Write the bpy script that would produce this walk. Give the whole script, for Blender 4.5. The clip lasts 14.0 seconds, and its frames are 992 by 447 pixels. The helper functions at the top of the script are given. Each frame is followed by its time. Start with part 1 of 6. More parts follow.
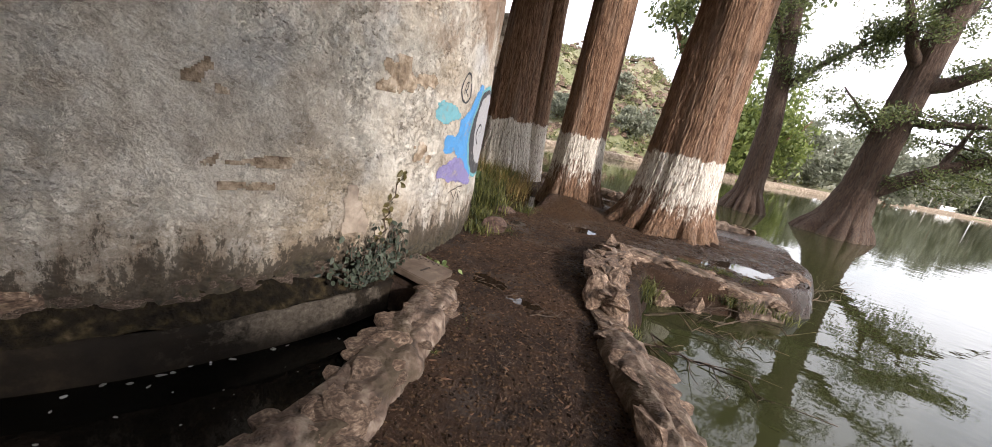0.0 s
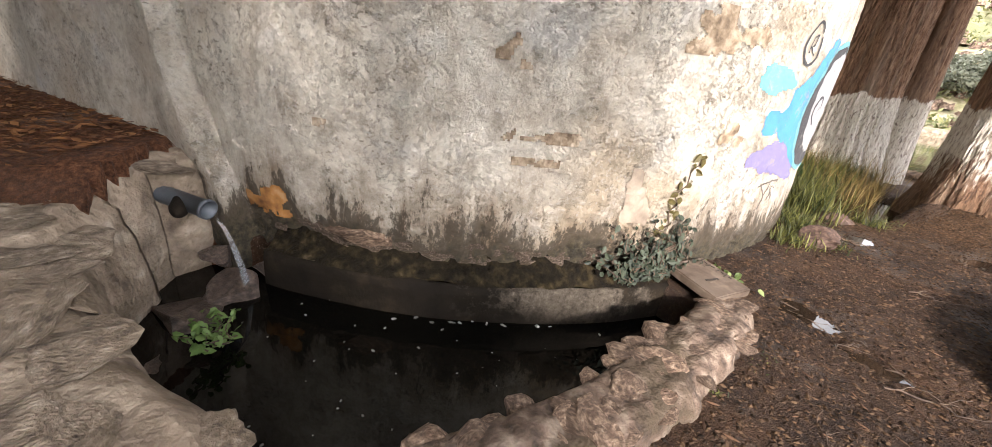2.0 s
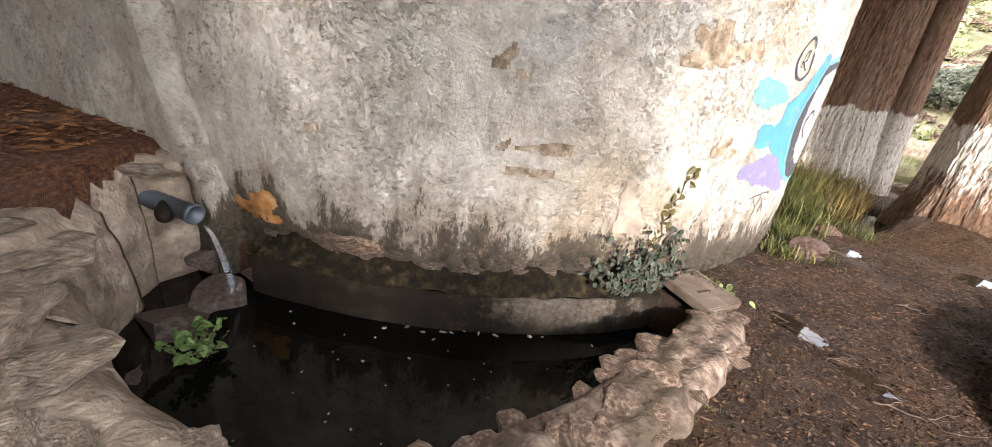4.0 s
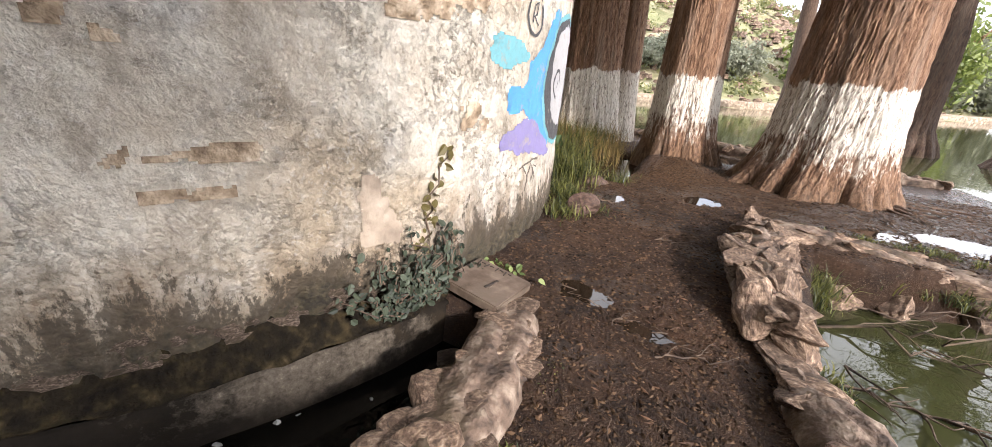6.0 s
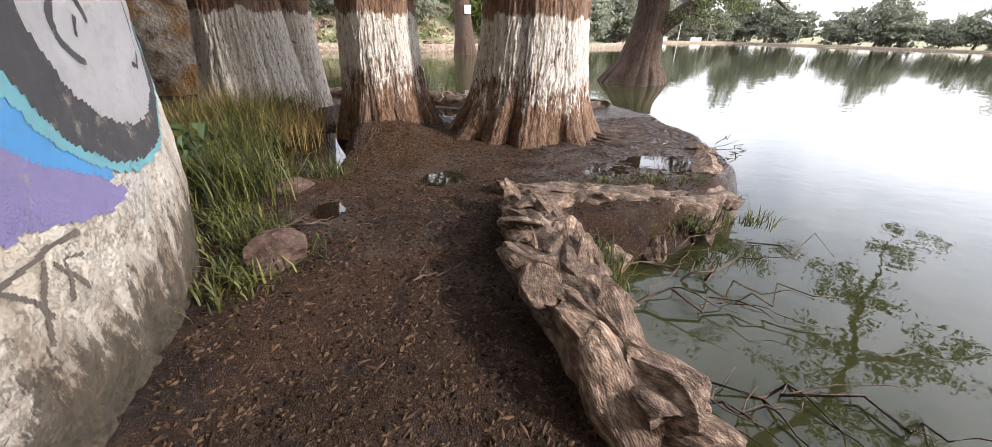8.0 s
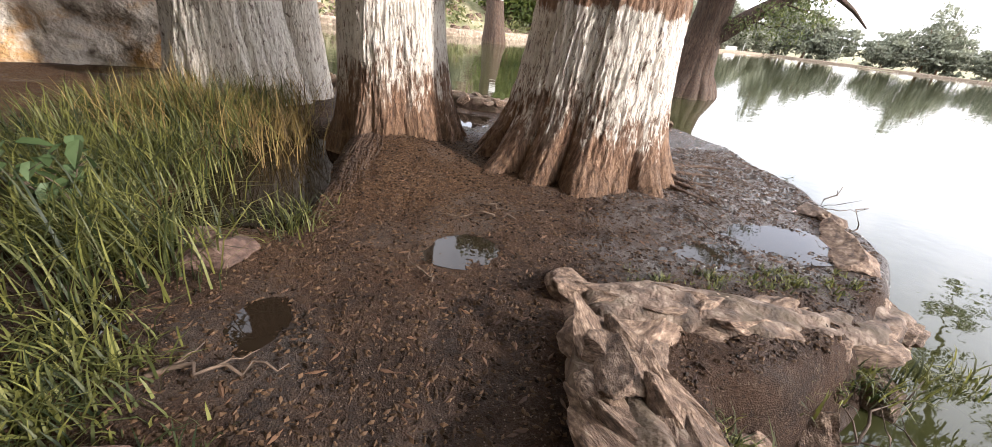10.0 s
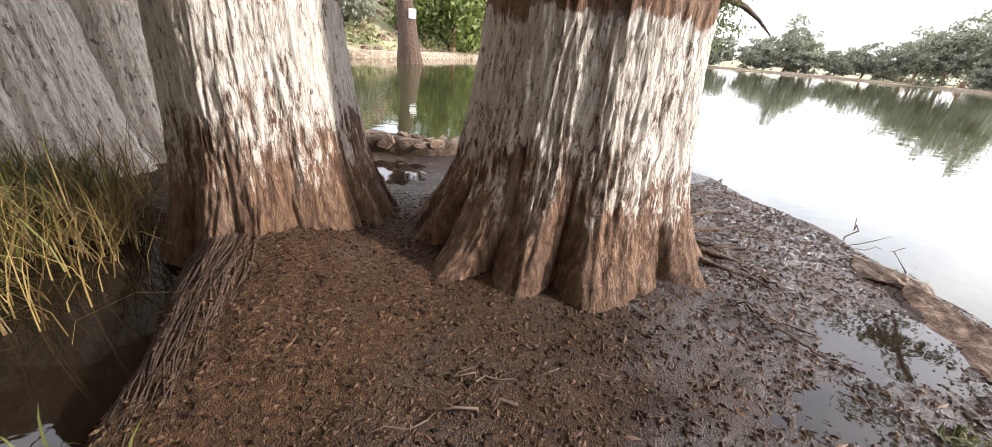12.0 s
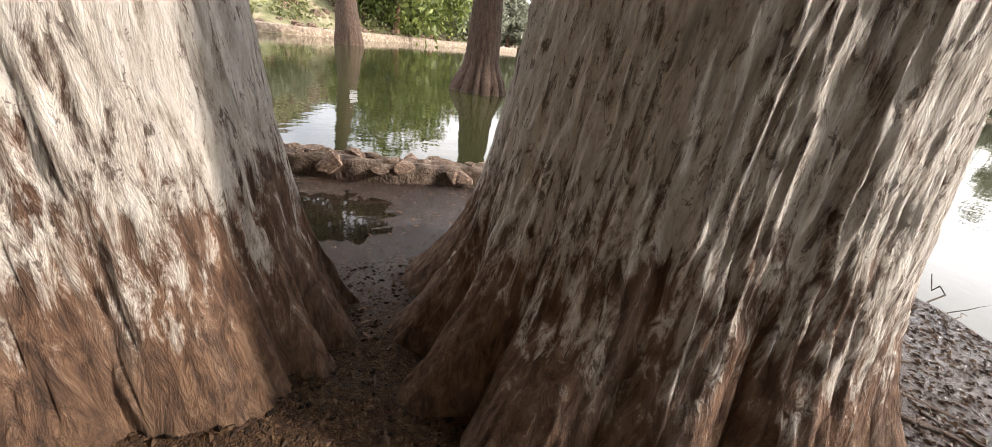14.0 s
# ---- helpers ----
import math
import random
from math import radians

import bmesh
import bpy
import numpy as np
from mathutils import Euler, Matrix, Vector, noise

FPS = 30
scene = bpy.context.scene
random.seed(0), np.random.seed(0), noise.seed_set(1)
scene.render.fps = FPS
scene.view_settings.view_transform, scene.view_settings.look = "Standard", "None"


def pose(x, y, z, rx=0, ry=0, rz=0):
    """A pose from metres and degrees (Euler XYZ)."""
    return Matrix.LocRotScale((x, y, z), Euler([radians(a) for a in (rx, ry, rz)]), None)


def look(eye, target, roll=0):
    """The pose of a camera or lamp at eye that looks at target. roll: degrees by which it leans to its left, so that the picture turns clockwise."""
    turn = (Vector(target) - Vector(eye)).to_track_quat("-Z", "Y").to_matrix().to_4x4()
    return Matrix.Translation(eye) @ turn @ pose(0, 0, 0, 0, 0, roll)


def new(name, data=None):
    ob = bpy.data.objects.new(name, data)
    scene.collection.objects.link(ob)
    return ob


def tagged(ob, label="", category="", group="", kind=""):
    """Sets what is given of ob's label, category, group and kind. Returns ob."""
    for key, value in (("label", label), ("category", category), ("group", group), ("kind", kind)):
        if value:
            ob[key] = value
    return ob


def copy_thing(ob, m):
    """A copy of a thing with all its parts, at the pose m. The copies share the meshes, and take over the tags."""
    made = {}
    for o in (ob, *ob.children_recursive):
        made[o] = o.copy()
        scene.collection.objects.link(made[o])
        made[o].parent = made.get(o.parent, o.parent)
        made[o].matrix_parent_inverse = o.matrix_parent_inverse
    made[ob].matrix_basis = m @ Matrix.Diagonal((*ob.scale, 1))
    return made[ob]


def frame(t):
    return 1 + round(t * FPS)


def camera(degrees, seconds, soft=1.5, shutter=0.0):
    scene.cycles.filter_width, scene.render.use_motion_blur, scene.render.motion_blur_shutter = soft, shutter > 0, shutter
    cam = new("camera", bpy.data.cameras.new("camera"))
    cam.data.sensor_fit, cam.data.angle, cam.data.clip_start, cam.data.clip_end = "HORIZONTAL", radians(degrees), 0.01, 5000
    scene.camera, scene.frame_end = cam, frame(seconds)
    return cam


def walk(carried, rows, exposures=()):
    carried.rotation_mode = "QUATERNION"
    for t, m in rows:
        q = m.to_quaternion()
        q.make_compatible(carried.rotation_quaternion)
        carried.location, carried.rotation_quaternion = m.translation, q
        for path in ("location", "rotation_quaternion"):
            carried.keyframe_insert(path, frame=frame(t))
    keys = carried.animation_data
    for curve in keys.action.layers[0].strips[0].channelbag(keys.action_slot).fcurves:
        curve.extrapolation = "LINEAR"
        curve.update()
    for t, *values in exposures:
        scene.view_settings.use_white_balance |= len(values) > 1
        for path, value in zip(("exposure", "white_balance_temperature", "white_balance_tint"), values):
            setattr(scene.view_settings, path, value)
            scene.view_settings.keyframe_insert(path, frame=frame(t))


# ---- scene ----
cam = camera(102.7, 14.0, soft=0.7)
PATH = [
    (0, (0.744, 0.886, 1.463), (0.209, 2.739, 0.932), 11.4),
    (0.5, (0.619, 1.104, 1.434), (-0.09, 2.873, 0.827), 9.8),
    (1, (0.574, 1.191, 1.406), (-0.442, 2.725, 0.621), 8.5),
    (1.5, (0.53, 1.178, 1.389), (-0.743, 2.449, 0.515), 7.9),
    (2, (0.492, 1.123, 1.338), (-1.014, 2.183, 0.559), 6.5),
    (2.2, (0.489, 1.117, 1.322), (-1.063, 2.113, 0.548), 6.6),
    (4.3, (0.455, 1.131, 1.382), (-0.998, 2.283, 0.632), 8.4),
    (4.5, (0.452, 1.13, 1.392), (-0.954, 2.34, 0.646), 8.6),
    (5, (0.434, 1.223, 1.373), (-0.823, 2.541, 0.546), 7.1),
    (5.5, (0.407, 1.545, 1.349), (-0.826, 2.916, 0.576), 6.6),
    (6, (0.358, 1.891, 1.301), (-0.508, 3.534, 0.561), 4.3),
    (6.5, (0.28, 2.277, 1.292), (-0.159, 4.067, 0.514), 3.0),
    (7, (0.296, 2.729, 1.254), (-0.106, 4.503, 0.424), 5.9),
    (7.5, (0.197, 3.139, 1.233), (0.317, 4.93, 0.351), 4.8),
    (8, (0.163, 3.5, 1.217), (0.531, 5.26, 0.34), 1.8),
    (8.2, (0.172, 3.66, 1.227), (0.461, 5.424, 0.329), 2.9),
    (10.3, (0.186, 5.206, 1.221), (0.524, 6.95, 0.301), 7.4),
    (10.5, (0.164, 5.377, 1.221), (0.599, 7.111, 0.325), 4.4),
    (11, (0.222, 5.772, 1.221), (0.565, 7.638, 0.591), 3.3),
    (11.5, (0.263, 6.093, 1.244), (0.447, 7.954, 0.535), 6.4),
    (12, (0.262, 6.386, 1.198), (0.908, 8.089, 0.372), 4.9),
    (12.5, (0.404, 6.625, 1.198), (1.333, 8.161, 0.318), 8.0),
    (13, (0.44, 6.878, 1.182), (1.25, 8.463, 0.27), 8.4),
    (13.5, (0.372, 7.33, 1.137), (1.345, 8.884, 0.339), 8.8),
    (14, (0.319, 7.721, 1.16), (1.221, 9.293, 0.315), 8.6),
]
EXPOSURES = [(t, e, k, 15) for t, e, k in ((0, 1.3, 6000), (0.5, 1.4, 6050), (1.5, 2.3, 6100), (5.0, 2.38, 5950), (6.0, 2.0, 5950), (6.5, 1.75, 6000), (7.0, 1.5, 6050), (8.0, 1.6, 5850), (11.0, 2.05, 6000), (12.0, 1.95, 5950), (12.7, 1.65, 5950), (14, 1.7, 6200))]
walk(cam, [(t, look(eye, target, roll)) for t, eye, target, roll in PATH], exposures=EXPOSURES)

# ---- world, sun, exposure ----
SUN_AZ, SUN_EL = 119.0, 24.0      # degrees clockwise from +y; height above the horizon
world = bpy.data.worlds.new("sky")
scene.world = world
world.use_nodes = True
_n = world.node_tree.nodes
_sky = _n.new("ShaderNodeTexSky")
_sky.sky_type = "NISHITA"
_sky.sun_disc = False
_sky.sun_elevation, _sky.sun_rotation = radians(SUN_EL), radians(SUN_AZ)
_sky.dust_density, _sky.air_density, _sky.ozone_density = 4.0, 1.0, 1.5
_n["Background"].inputs["Strength"].default_value = 0.15
_dir = _n.new("ShaderNodeTexCoord")
_cloud = _n.new("ShaderNodeTexNoise")
_cloud.inputs["Scale"].default_value, _cloud.inputs["Detail"].default_value, _cloud.inputs["Roughness"].default_value = 2.2, 7.0, 0.6
world.node_tree.links.new(_dir.outputs["Generated"], _cloud.inputs["Vector"])
_cover = _n.new("ShaderNodeMapRange")
for _k, _x in (("From Min", 0.38), ("From Max", 0.60), ("To Min", 0.5), ("To Max", 1.0)):
    _cover.inputs[_k].default_value = _x
world.node_tree.links.new(_cloud.outputs["Fac"], _cover.inputs["Value"])
_veil = _n.new("ShaderNodeMix")
_veil.data_type = "RGBA"
world.node_tree.links.new(_cover.outputs["Result"], _veil.inputs["Factor"])
world.node_tree.links.new(_sky.outputs["Color"], _veil.inputs["A"])
_veil.inputs["B"].default_value = (8.4, 8.1, 7.7, 1)
world.node_tree.links.new(_veil.outputs["Result"], _n["Background"].inputs["Color"])
sun_data = bpy.data.lights.new("sun", "SUN")
sun_data.energy, sun_data.angle, sun_data.color = 2.2, radians(3.0), (1.0, 0.90, 0.77)
sun = new("sun", sun_data)
_a, _e = radians(SUN_AZ), radians(SUN_EL)
sun.matrix_world = look((math.sin(_a) * math.cos(_e) * 60, math.cos(_a) * math.cos(_e) * 60, math.sin(_e) * 60), (0, 0, 0))


# ---- numpy noise ----
def _hash(i, j, k, seed):
    h = (i * 374761393 + j * 668265263 + k * 2147483647 + seed * 1274126177) & 0xFFFFFFFF
    h = ((h ^ (h >> 13)) * 1274126177) & 0xFFFFFFFF
    return ((h ^ (h >> 16)) & 0xFFFF) / 65535.0


def vnoise(x, y, z=0.0, seed=0):
    """Smooth lattice noise, -1 to 1."""
    x, y, z = np.broadcast_arrays(np.asarray(x, float), np.asarray(y, float), np.asarray(z, float))
    i, j, k = (np.floor(v).astype(np.int64) for v in (x, y, z))
    u, v, w = x - i, y - j, z - k
    u, v, w = (s * s * (3 - 2 * s) for s in (u, v, w))
    out = 0
    for a in (0, 1):
        for b in (0, 1):
            for c in (0, 1):
                out = out + _hash(i + a, j + b, k + c, seed) * (u if a else 1 - u) * (v if b else 1 - v) * (w if c else 1 - w)
    return out * 2 - 1


def fbm(x, y, z=0.0, octaves=4, seed=0, gain=0.5):
    out, amp = 0, 1.0
    for o in range(octaves):
        out = out + amp * vnoise(np.asarray(x) * 2**o, np.asarray(y) * 2**o, np.asarray(z) * 2**o, seed + o)
        amp *= gain
    return out


def smooth(a, b, v):
    t = np.clip((np.asarray(v, float) - a) / (b - a), 0, 1)
    return t * t * (3 - 2 * t)


# ---- mesh helpers ----
def mesh_of(name, verts, faces, mat=None, shade=True):
    me = bpy.data.meshes.new(name)
    me.from_pydata([tuple(map(float, v)) for v in verts], [], [tuple(map(int, f)) for f in faces])
    if shade:
        me.polygons.foreach_set("use_smooth", [True] * len(me.polygons))
    if mat:
        me.materials.append(mat)
    me.update()
    return me


def grid_faces(nu, nv, wrap=False):
    """Quads of a grid with nu columns and nv rows, vertex index = v * nu + u."""
    f = []
    for v in range(nv - 1):
        for u in range(nu if wrap else nu - 1):
            a, b = v * nu + u, v * nu + (u + 1) % nu
            f.append((a, b, b + nu, a + nu))
    return f


def put(name, me, parent=None, label="", m=None):
    ob = new(name, me)
    if parent:
        ob.parent = parent
    if m is not None:
        ob.matrix_basis = m
    if label:
        ob["label"] = label
    return ob


def part(name, bm, material, parent, label="", shade=True):
    me = bpy.data.meshes.new(name)
    bm.to_mesh(me)
    bm.free()
    me.materials.append(material)
    if shade:
        me.polygons.foreach_set("use_smooth", [True] * len(me.polygons))
    return put(name, me, parent, label)


def empty(name, x=0, y=0, z=0):
    ob = new(name)
    ob.empty_display_size = 0.1
    ob.location = (x, y, z)
    return ob


# ---- materials ----
def material(name, stops, scale=6.0, detail=8.0, rough=(0.7, 0.95), bump=0.4, bump_scale=40.0, bump_dist=0.01, stretch=(1, 1, 1),
             stain=None, stain_scale=1.2, stain_amount=(0.5, 0.62), metal=0.0, island=0.0, spec=0.4):
    """Two-scale mottled surface: stops are (position, colour) of a ramp over fine noise; stain is a second colour in larger patches."""
    m = bpy.data.materials.new(name)
    m.use_nodes = True
    nt = m.node_tree
    N, L = nt.nodes, nt.links.new
    bsdf = N["Principled BSDF"]
    co = N.new("ShaderNodeTexCoord")
    mp = N.new("ShaderNodeMapping")
    mp.inputs["Scale"].default_value = stretch
    L(co.outputs["Object"], mp.inputs["Vector"])
    n1 = N.new("ShaderNodeTexNoise")
    n1.inputs["Scale"].default_value, n1.inputs["Detail"].default_value = scale, detail
    L(mp.outputs["Vector"], n1.inputs["Vector"])
    ramp = N.new("ShaderNodeValToRGB")
    el = ramp.color_ramp.elements
    while len(el) < len(stops):
        el.new(0.5)
    for e, (p, c) in zip(el, stops):
        e.position, e.color = p, (*c, 1)
    L(n1.outputs["Fac"], ramp.inputs["Fac"])
    col = ramp.outputs["Color"]
    if stain:
        n2 = N.new("ShaderNodeTexNoise")
        n2.inputs["Scale"].default_value, n2.inputs["Detail"].default_value, n2.inputs["Roughness"].default_value = stain_scale, 6, 0.65
        L(co.outputs["Object"], n2.inputs["Vector"])
        mr = N.new("ShaderNodeMapRange")
        mr.inputs["From Min"].default_value, mr.inputs["From Max"].default_value = stain_amount
        L(n2.outputs["Fac"], mr.inputs["Value"])
        mx = N.new("ShaderNodeMix")
        mx.data_type = "RGBA"
        L(mr.outputs["Result"], mx.inputs["Factor"])
        L(col, mx.inputs["A"])
        mx.inputs["B"].default_value = (*stain, 1)
        col = mx.outputs["Result"]
    if island:
        geo = N.new("ShaderNodeObjectInfo")
        hsv = N.new("ShaderNodeHueSaturation")
        mr2 = N.new("ShaderNodeMapRange")
        mr2.inputs["To Min"].default_value, mr2.inputs["To Max"].default_value = 1 - island, 1 + island
        L(geo.outputs["Random"], mr2.inputs["Value"])
        L(mr2.outputs["Result"], hsv.inputs["Value"])
        L(col, hsv.inputs["Color"])
        col = hsv.outputs["Color"]
    L(col, bsdf.inputs["Base Color"])
    n3 = N.new("ShaderNodeTexNoise")
    n3.inputs["Scale"].default_value, n3.inputs["Detail"].default_value = bump_scale, 6
    L(mp.outputs["Vector"], n3.inputs["Vector"])
    rr = N.new("ShaderNodeMapRange")
    rr.inputs["To Min"].default_value, rr.inputs["To Max"].default_value = rough
    L(n1.outputs["Fac"], rr.inputs["Value"])
    L(rr.outputs["Result"], bsdf.inputs["Roughness"])
    bp = N.new("ShaderNodeBump")
    bp.inputs["Strength"].default_value, bp.inputs["Distance"].default_value = bump, bump_dist
    L(n3.outputs["Fac"], bp.inputs["Height"])
    L(bp.outputs["Normal"], bsdf.inputs["Normal"])
    bsdf.inputs["Metallic"].default_value = metal
    bsdf.inputs["Specular IOR Level"].default_value = spec
    return m


class Nodes:
    """Short-hand for node graphs."""
    def __init__(self, name):
        self.m = bpy.data.materials.new(name)
        self.m.use_nodes = True
        self.t = self.m.node_tree
        self.b = self.t.nodes["Principled BSDF"]
        self.co = self.t.nodes.new("ShaderNodeTexCoord").outputs["Object"]

    def link(self, a, b):
        self.t.links.new(a, b)

    def mapped(self, scale=(1, 1, 1), vec=None):
        n = self.t.nodes.new("ShaderNodeMapping")
        n.inputs["Scale"].default_value = scale
        self.link(vec or self.co, n.inputs["Vector"])
        return n.outputs["Vector"]

    def noise(self, scale, detail=6, rough=0.55, vec=None, dist=0.0):
        n = self.t.nodes.new("ShaderNodeTexNoise")
        n.inputs["Scale"].default_value, n.inputs["Detail"].default_value = scale, detail
        n.inputs["Roughness"].default_value, n.inputs["Distortion"].default_value = rough, dist
        self.link(vec or self.co, n.inputs["Vector"])
        return n.outputs["Fac"]

    def voronoi(self, scale, feature="F1", vec=None, out="Distance"):
        n = self.t.nodes.new("ShaderNodeTexVoronoi")
        n.feature = feature
        n.inputs["Scale"].default_value = scale
        self.link(vec or self.co, n.inputs["Vector"])
        return n.outputs[out]

    def ramp(self, fac, stops):
        n = self.t.nodes.new("ShaderNodeValToRGB")
        el = n.color_ramp.elements
        while len(el) < len(stops):
            el.new(0.5)
        for e, (p, c) in zip(el, stops):
            e.position, e.color = p, (*c, 1)
        self.link(fac, n.inputs["Fac"])
        return n.outputs["Color"]

    def span(self, v, a, b, lo=0.0, hi=1.0):
        n = self.t.nodes.new("ShaderNodeMapRange")
        for k, x in (("From Min", a), ("From Max", b), ("To Min", lo), ("To Max", hi)):
            n.inputs[k].default_value = x
        self.link(v, n.inputs["Value"])
        return n.outputs["Result"]

    def math(self, op, a, b):
        n = self.t.nodes.new("ShaderNodeMath")
        n.operation = op
        for s, v in zip(n.inputs, (a, b)):
            if isinstance(v, (int, float)):
                s.default_value = v
            else:
                self.link(v, s)
        return n.outputs["Value"]

    def mix(self, fac, a, b, mode="MIX"):
        n = self.t.nodes.new("ShaderNodeMix")
        n.data_type, n.blend_type = "RGBA", mode
        for k, v in (("Factor", fac), ("A", a), ("B", b)):
            s = n.inputs[k] if k == "Factor" else [i for i in n.inputs if i.name == k and i.type == "RGBA"][0]
            if isinstance(v, (int, float)):
                s.default_value = v
            elif isinstance(v, tuple):
                s.default_value = (*v, 1)
            else:
                self.link(v, s)
        return [o for o in n.outputs if o.type == "RGBA"][0]

    def axis(self, which, vec=None):
        n = self.t.nodes.new("ShaderNodeSeparateXYZ")
        self.link(vec or self.co, n.inputs[0])
        return n.outputs[which]

    def done(self, color, rough, height=None, strength=0.5, dist=0.01):
        for k, v in (("Base Color", color), ("Roughness", rough)):
            if isinstance(v, tuple):
                self.b.inputs[k].default_value = (*v, 1)
            elif isinstance(v, (int, float)):
                self.b.inputs[k].default_value = v
            else:
                self.link(v, self.b.inputs[k])
        if height is not None:
            bp = self.t.nodes.new("ShaderNodeBump")
            bp.inputs["Strength"].default_value, bp.inputs["Distance"].default_value = strength, dist
            self.link(height, bp.inputs["Height"])
            self.link(bp.outputs["Normal"], self.b.inputs["Normal"])
        return self.m


def plaster_material():
    """Old lime plaster: grey-cream, crumbled and cracked, stained brown and grey, bare and mossy near the ground."""
    g = Nodes("old_plaster")
    big, mid, fine = g.noise(0.9, 5, 0.6), g.noise(5.0, 10, 0.75), g.noise(26.0, 8, 0.7)
    col = g.ramp(mid, [(0.3, (0.40, 0.345, 0.27)), (0.44, (0.58, 0.52, 0.425)), (0.58, (0.73, 0.68, 0.585)), (0.75, (0.66, 0.57, 0.44))])
    col = g.mix(g.span(big, 0.50, 0.68, 0, 0.7), col, (0.50, 0.39, 0.26))
    col = g.mix(g.span(g.noise(1.6, 6, 0.6), 0.55, 0.7, 0, 0.6), col, (0.62, 0.62, 0.61))
    col = g.mix(g.span(g.noise(2.3, 7, 0.7, vec=g.mapped((1.1, 1.1, 0.8))), 0.57, 0.66, 0, 0.45), col, (0.27, 0.215, 0.155))
    # crumbled patches with dark hair cracks round the loose flakes
    rag = g.noise(9.0, 7, 0.75, dist=0.3)
    crack = g.span(g.math("ABSOLUTE", g.math("SUBTRACT", rag, 0.5), 0.0), 0.0, 0.022, 1.0, 0.0)
    worn = g.span(g.noise(2.0, 6, 0.65), 0.42, 0.58, 0.05, 0.8)
    col = g.mix(g.math("MULTIPLY", crack, g.math("MULTIPLY", worn, 0.5)), col, (0.10, 0.08, 0.055))
    chip = g.span(g.noise(19.0, 5, 0.6, vec=g.mapped((1, 1, 1.5))), 0.60, 0.64)
    col = g.mix(g.math("MULTIPLY", chip, g.math("MULTIPLY", worn, 0.8)), col, (0.17, 0.135, 0.095))
    col = g.mix(g.span(fine, 0.54, 0.66, 0, 0.45), col, (0.76, 0.73, 0.68))
    col = g.mix(g.span(fine, 0.44, 0.34, 0, 0.4), col, (0.24, 0.20, 0.16))
    z = g.axis("Z")
    edge = g.math("ADD", z, g.span(g.noise(3.2, 8, 0.7, vec=g.mapped((1, 1, 0.35))), 0.25, 0.75, -0.30, 0.30))
    streak = g.noise(7.0, 6, 0.6, vec=g.mapped((1, 1, 0.12)))
    col = g.mix(g.span(g.math("ADD", edge, g.span(streak, 0.3, 0.7, -0.15, 0.15)), 0.62, 0.18, 0, 0.9), col, (0.19, 0.122, 0.066))
    flaked = g.math("ADD", edge, g.span(g.noise(16.0, 10, 0.8, vec=g.mapped((1, 1, 0.5))), 0.3, 0.7, -0.28, 0.28))
    col = g.mix(g.span(flaked, 0.40, 0.31, 0, 0.85), col, (0.07, 0.055, 0.035))
    col = g.mix(g.span(edge, 0.26, 0.08, 0, 0.95), col, g.ramp(fine, [(0.35, (0.02, 0.016, 0.010)), (0.6, (0.085, 0.068, 0.036)), (0.75, (0.20, 0.16, 0.105))]))
    high = g.math("ADD", z, g.span(g.noise(2.2, 8, 0.7), 0.2, 0.8, -0.7, 0.7))
    col = g.mix(g.span(high, 1.95, 2.45, 0, 0.7), col, (0.25, 0.13, 0.06))
    h = g.math("ADD", g.math("MULTIPLY", mid, 0.55), g.math("MULTIPLY", fine, 0.95))
    h = g.math("ADD", h, g.math("MULTIPLY", g.math("MULTIPLY", g.math("ADD", crack, chip), worn), -0.35))
    h = g.math("ADD", h, g.math("MULTIPLY", g.noise(62.0, 4, 0.6), 0.35))
    return g.done(col, g.span(mid, 0.3, 0.7, 0.8, 0.97), h, 1.0, 0.05)


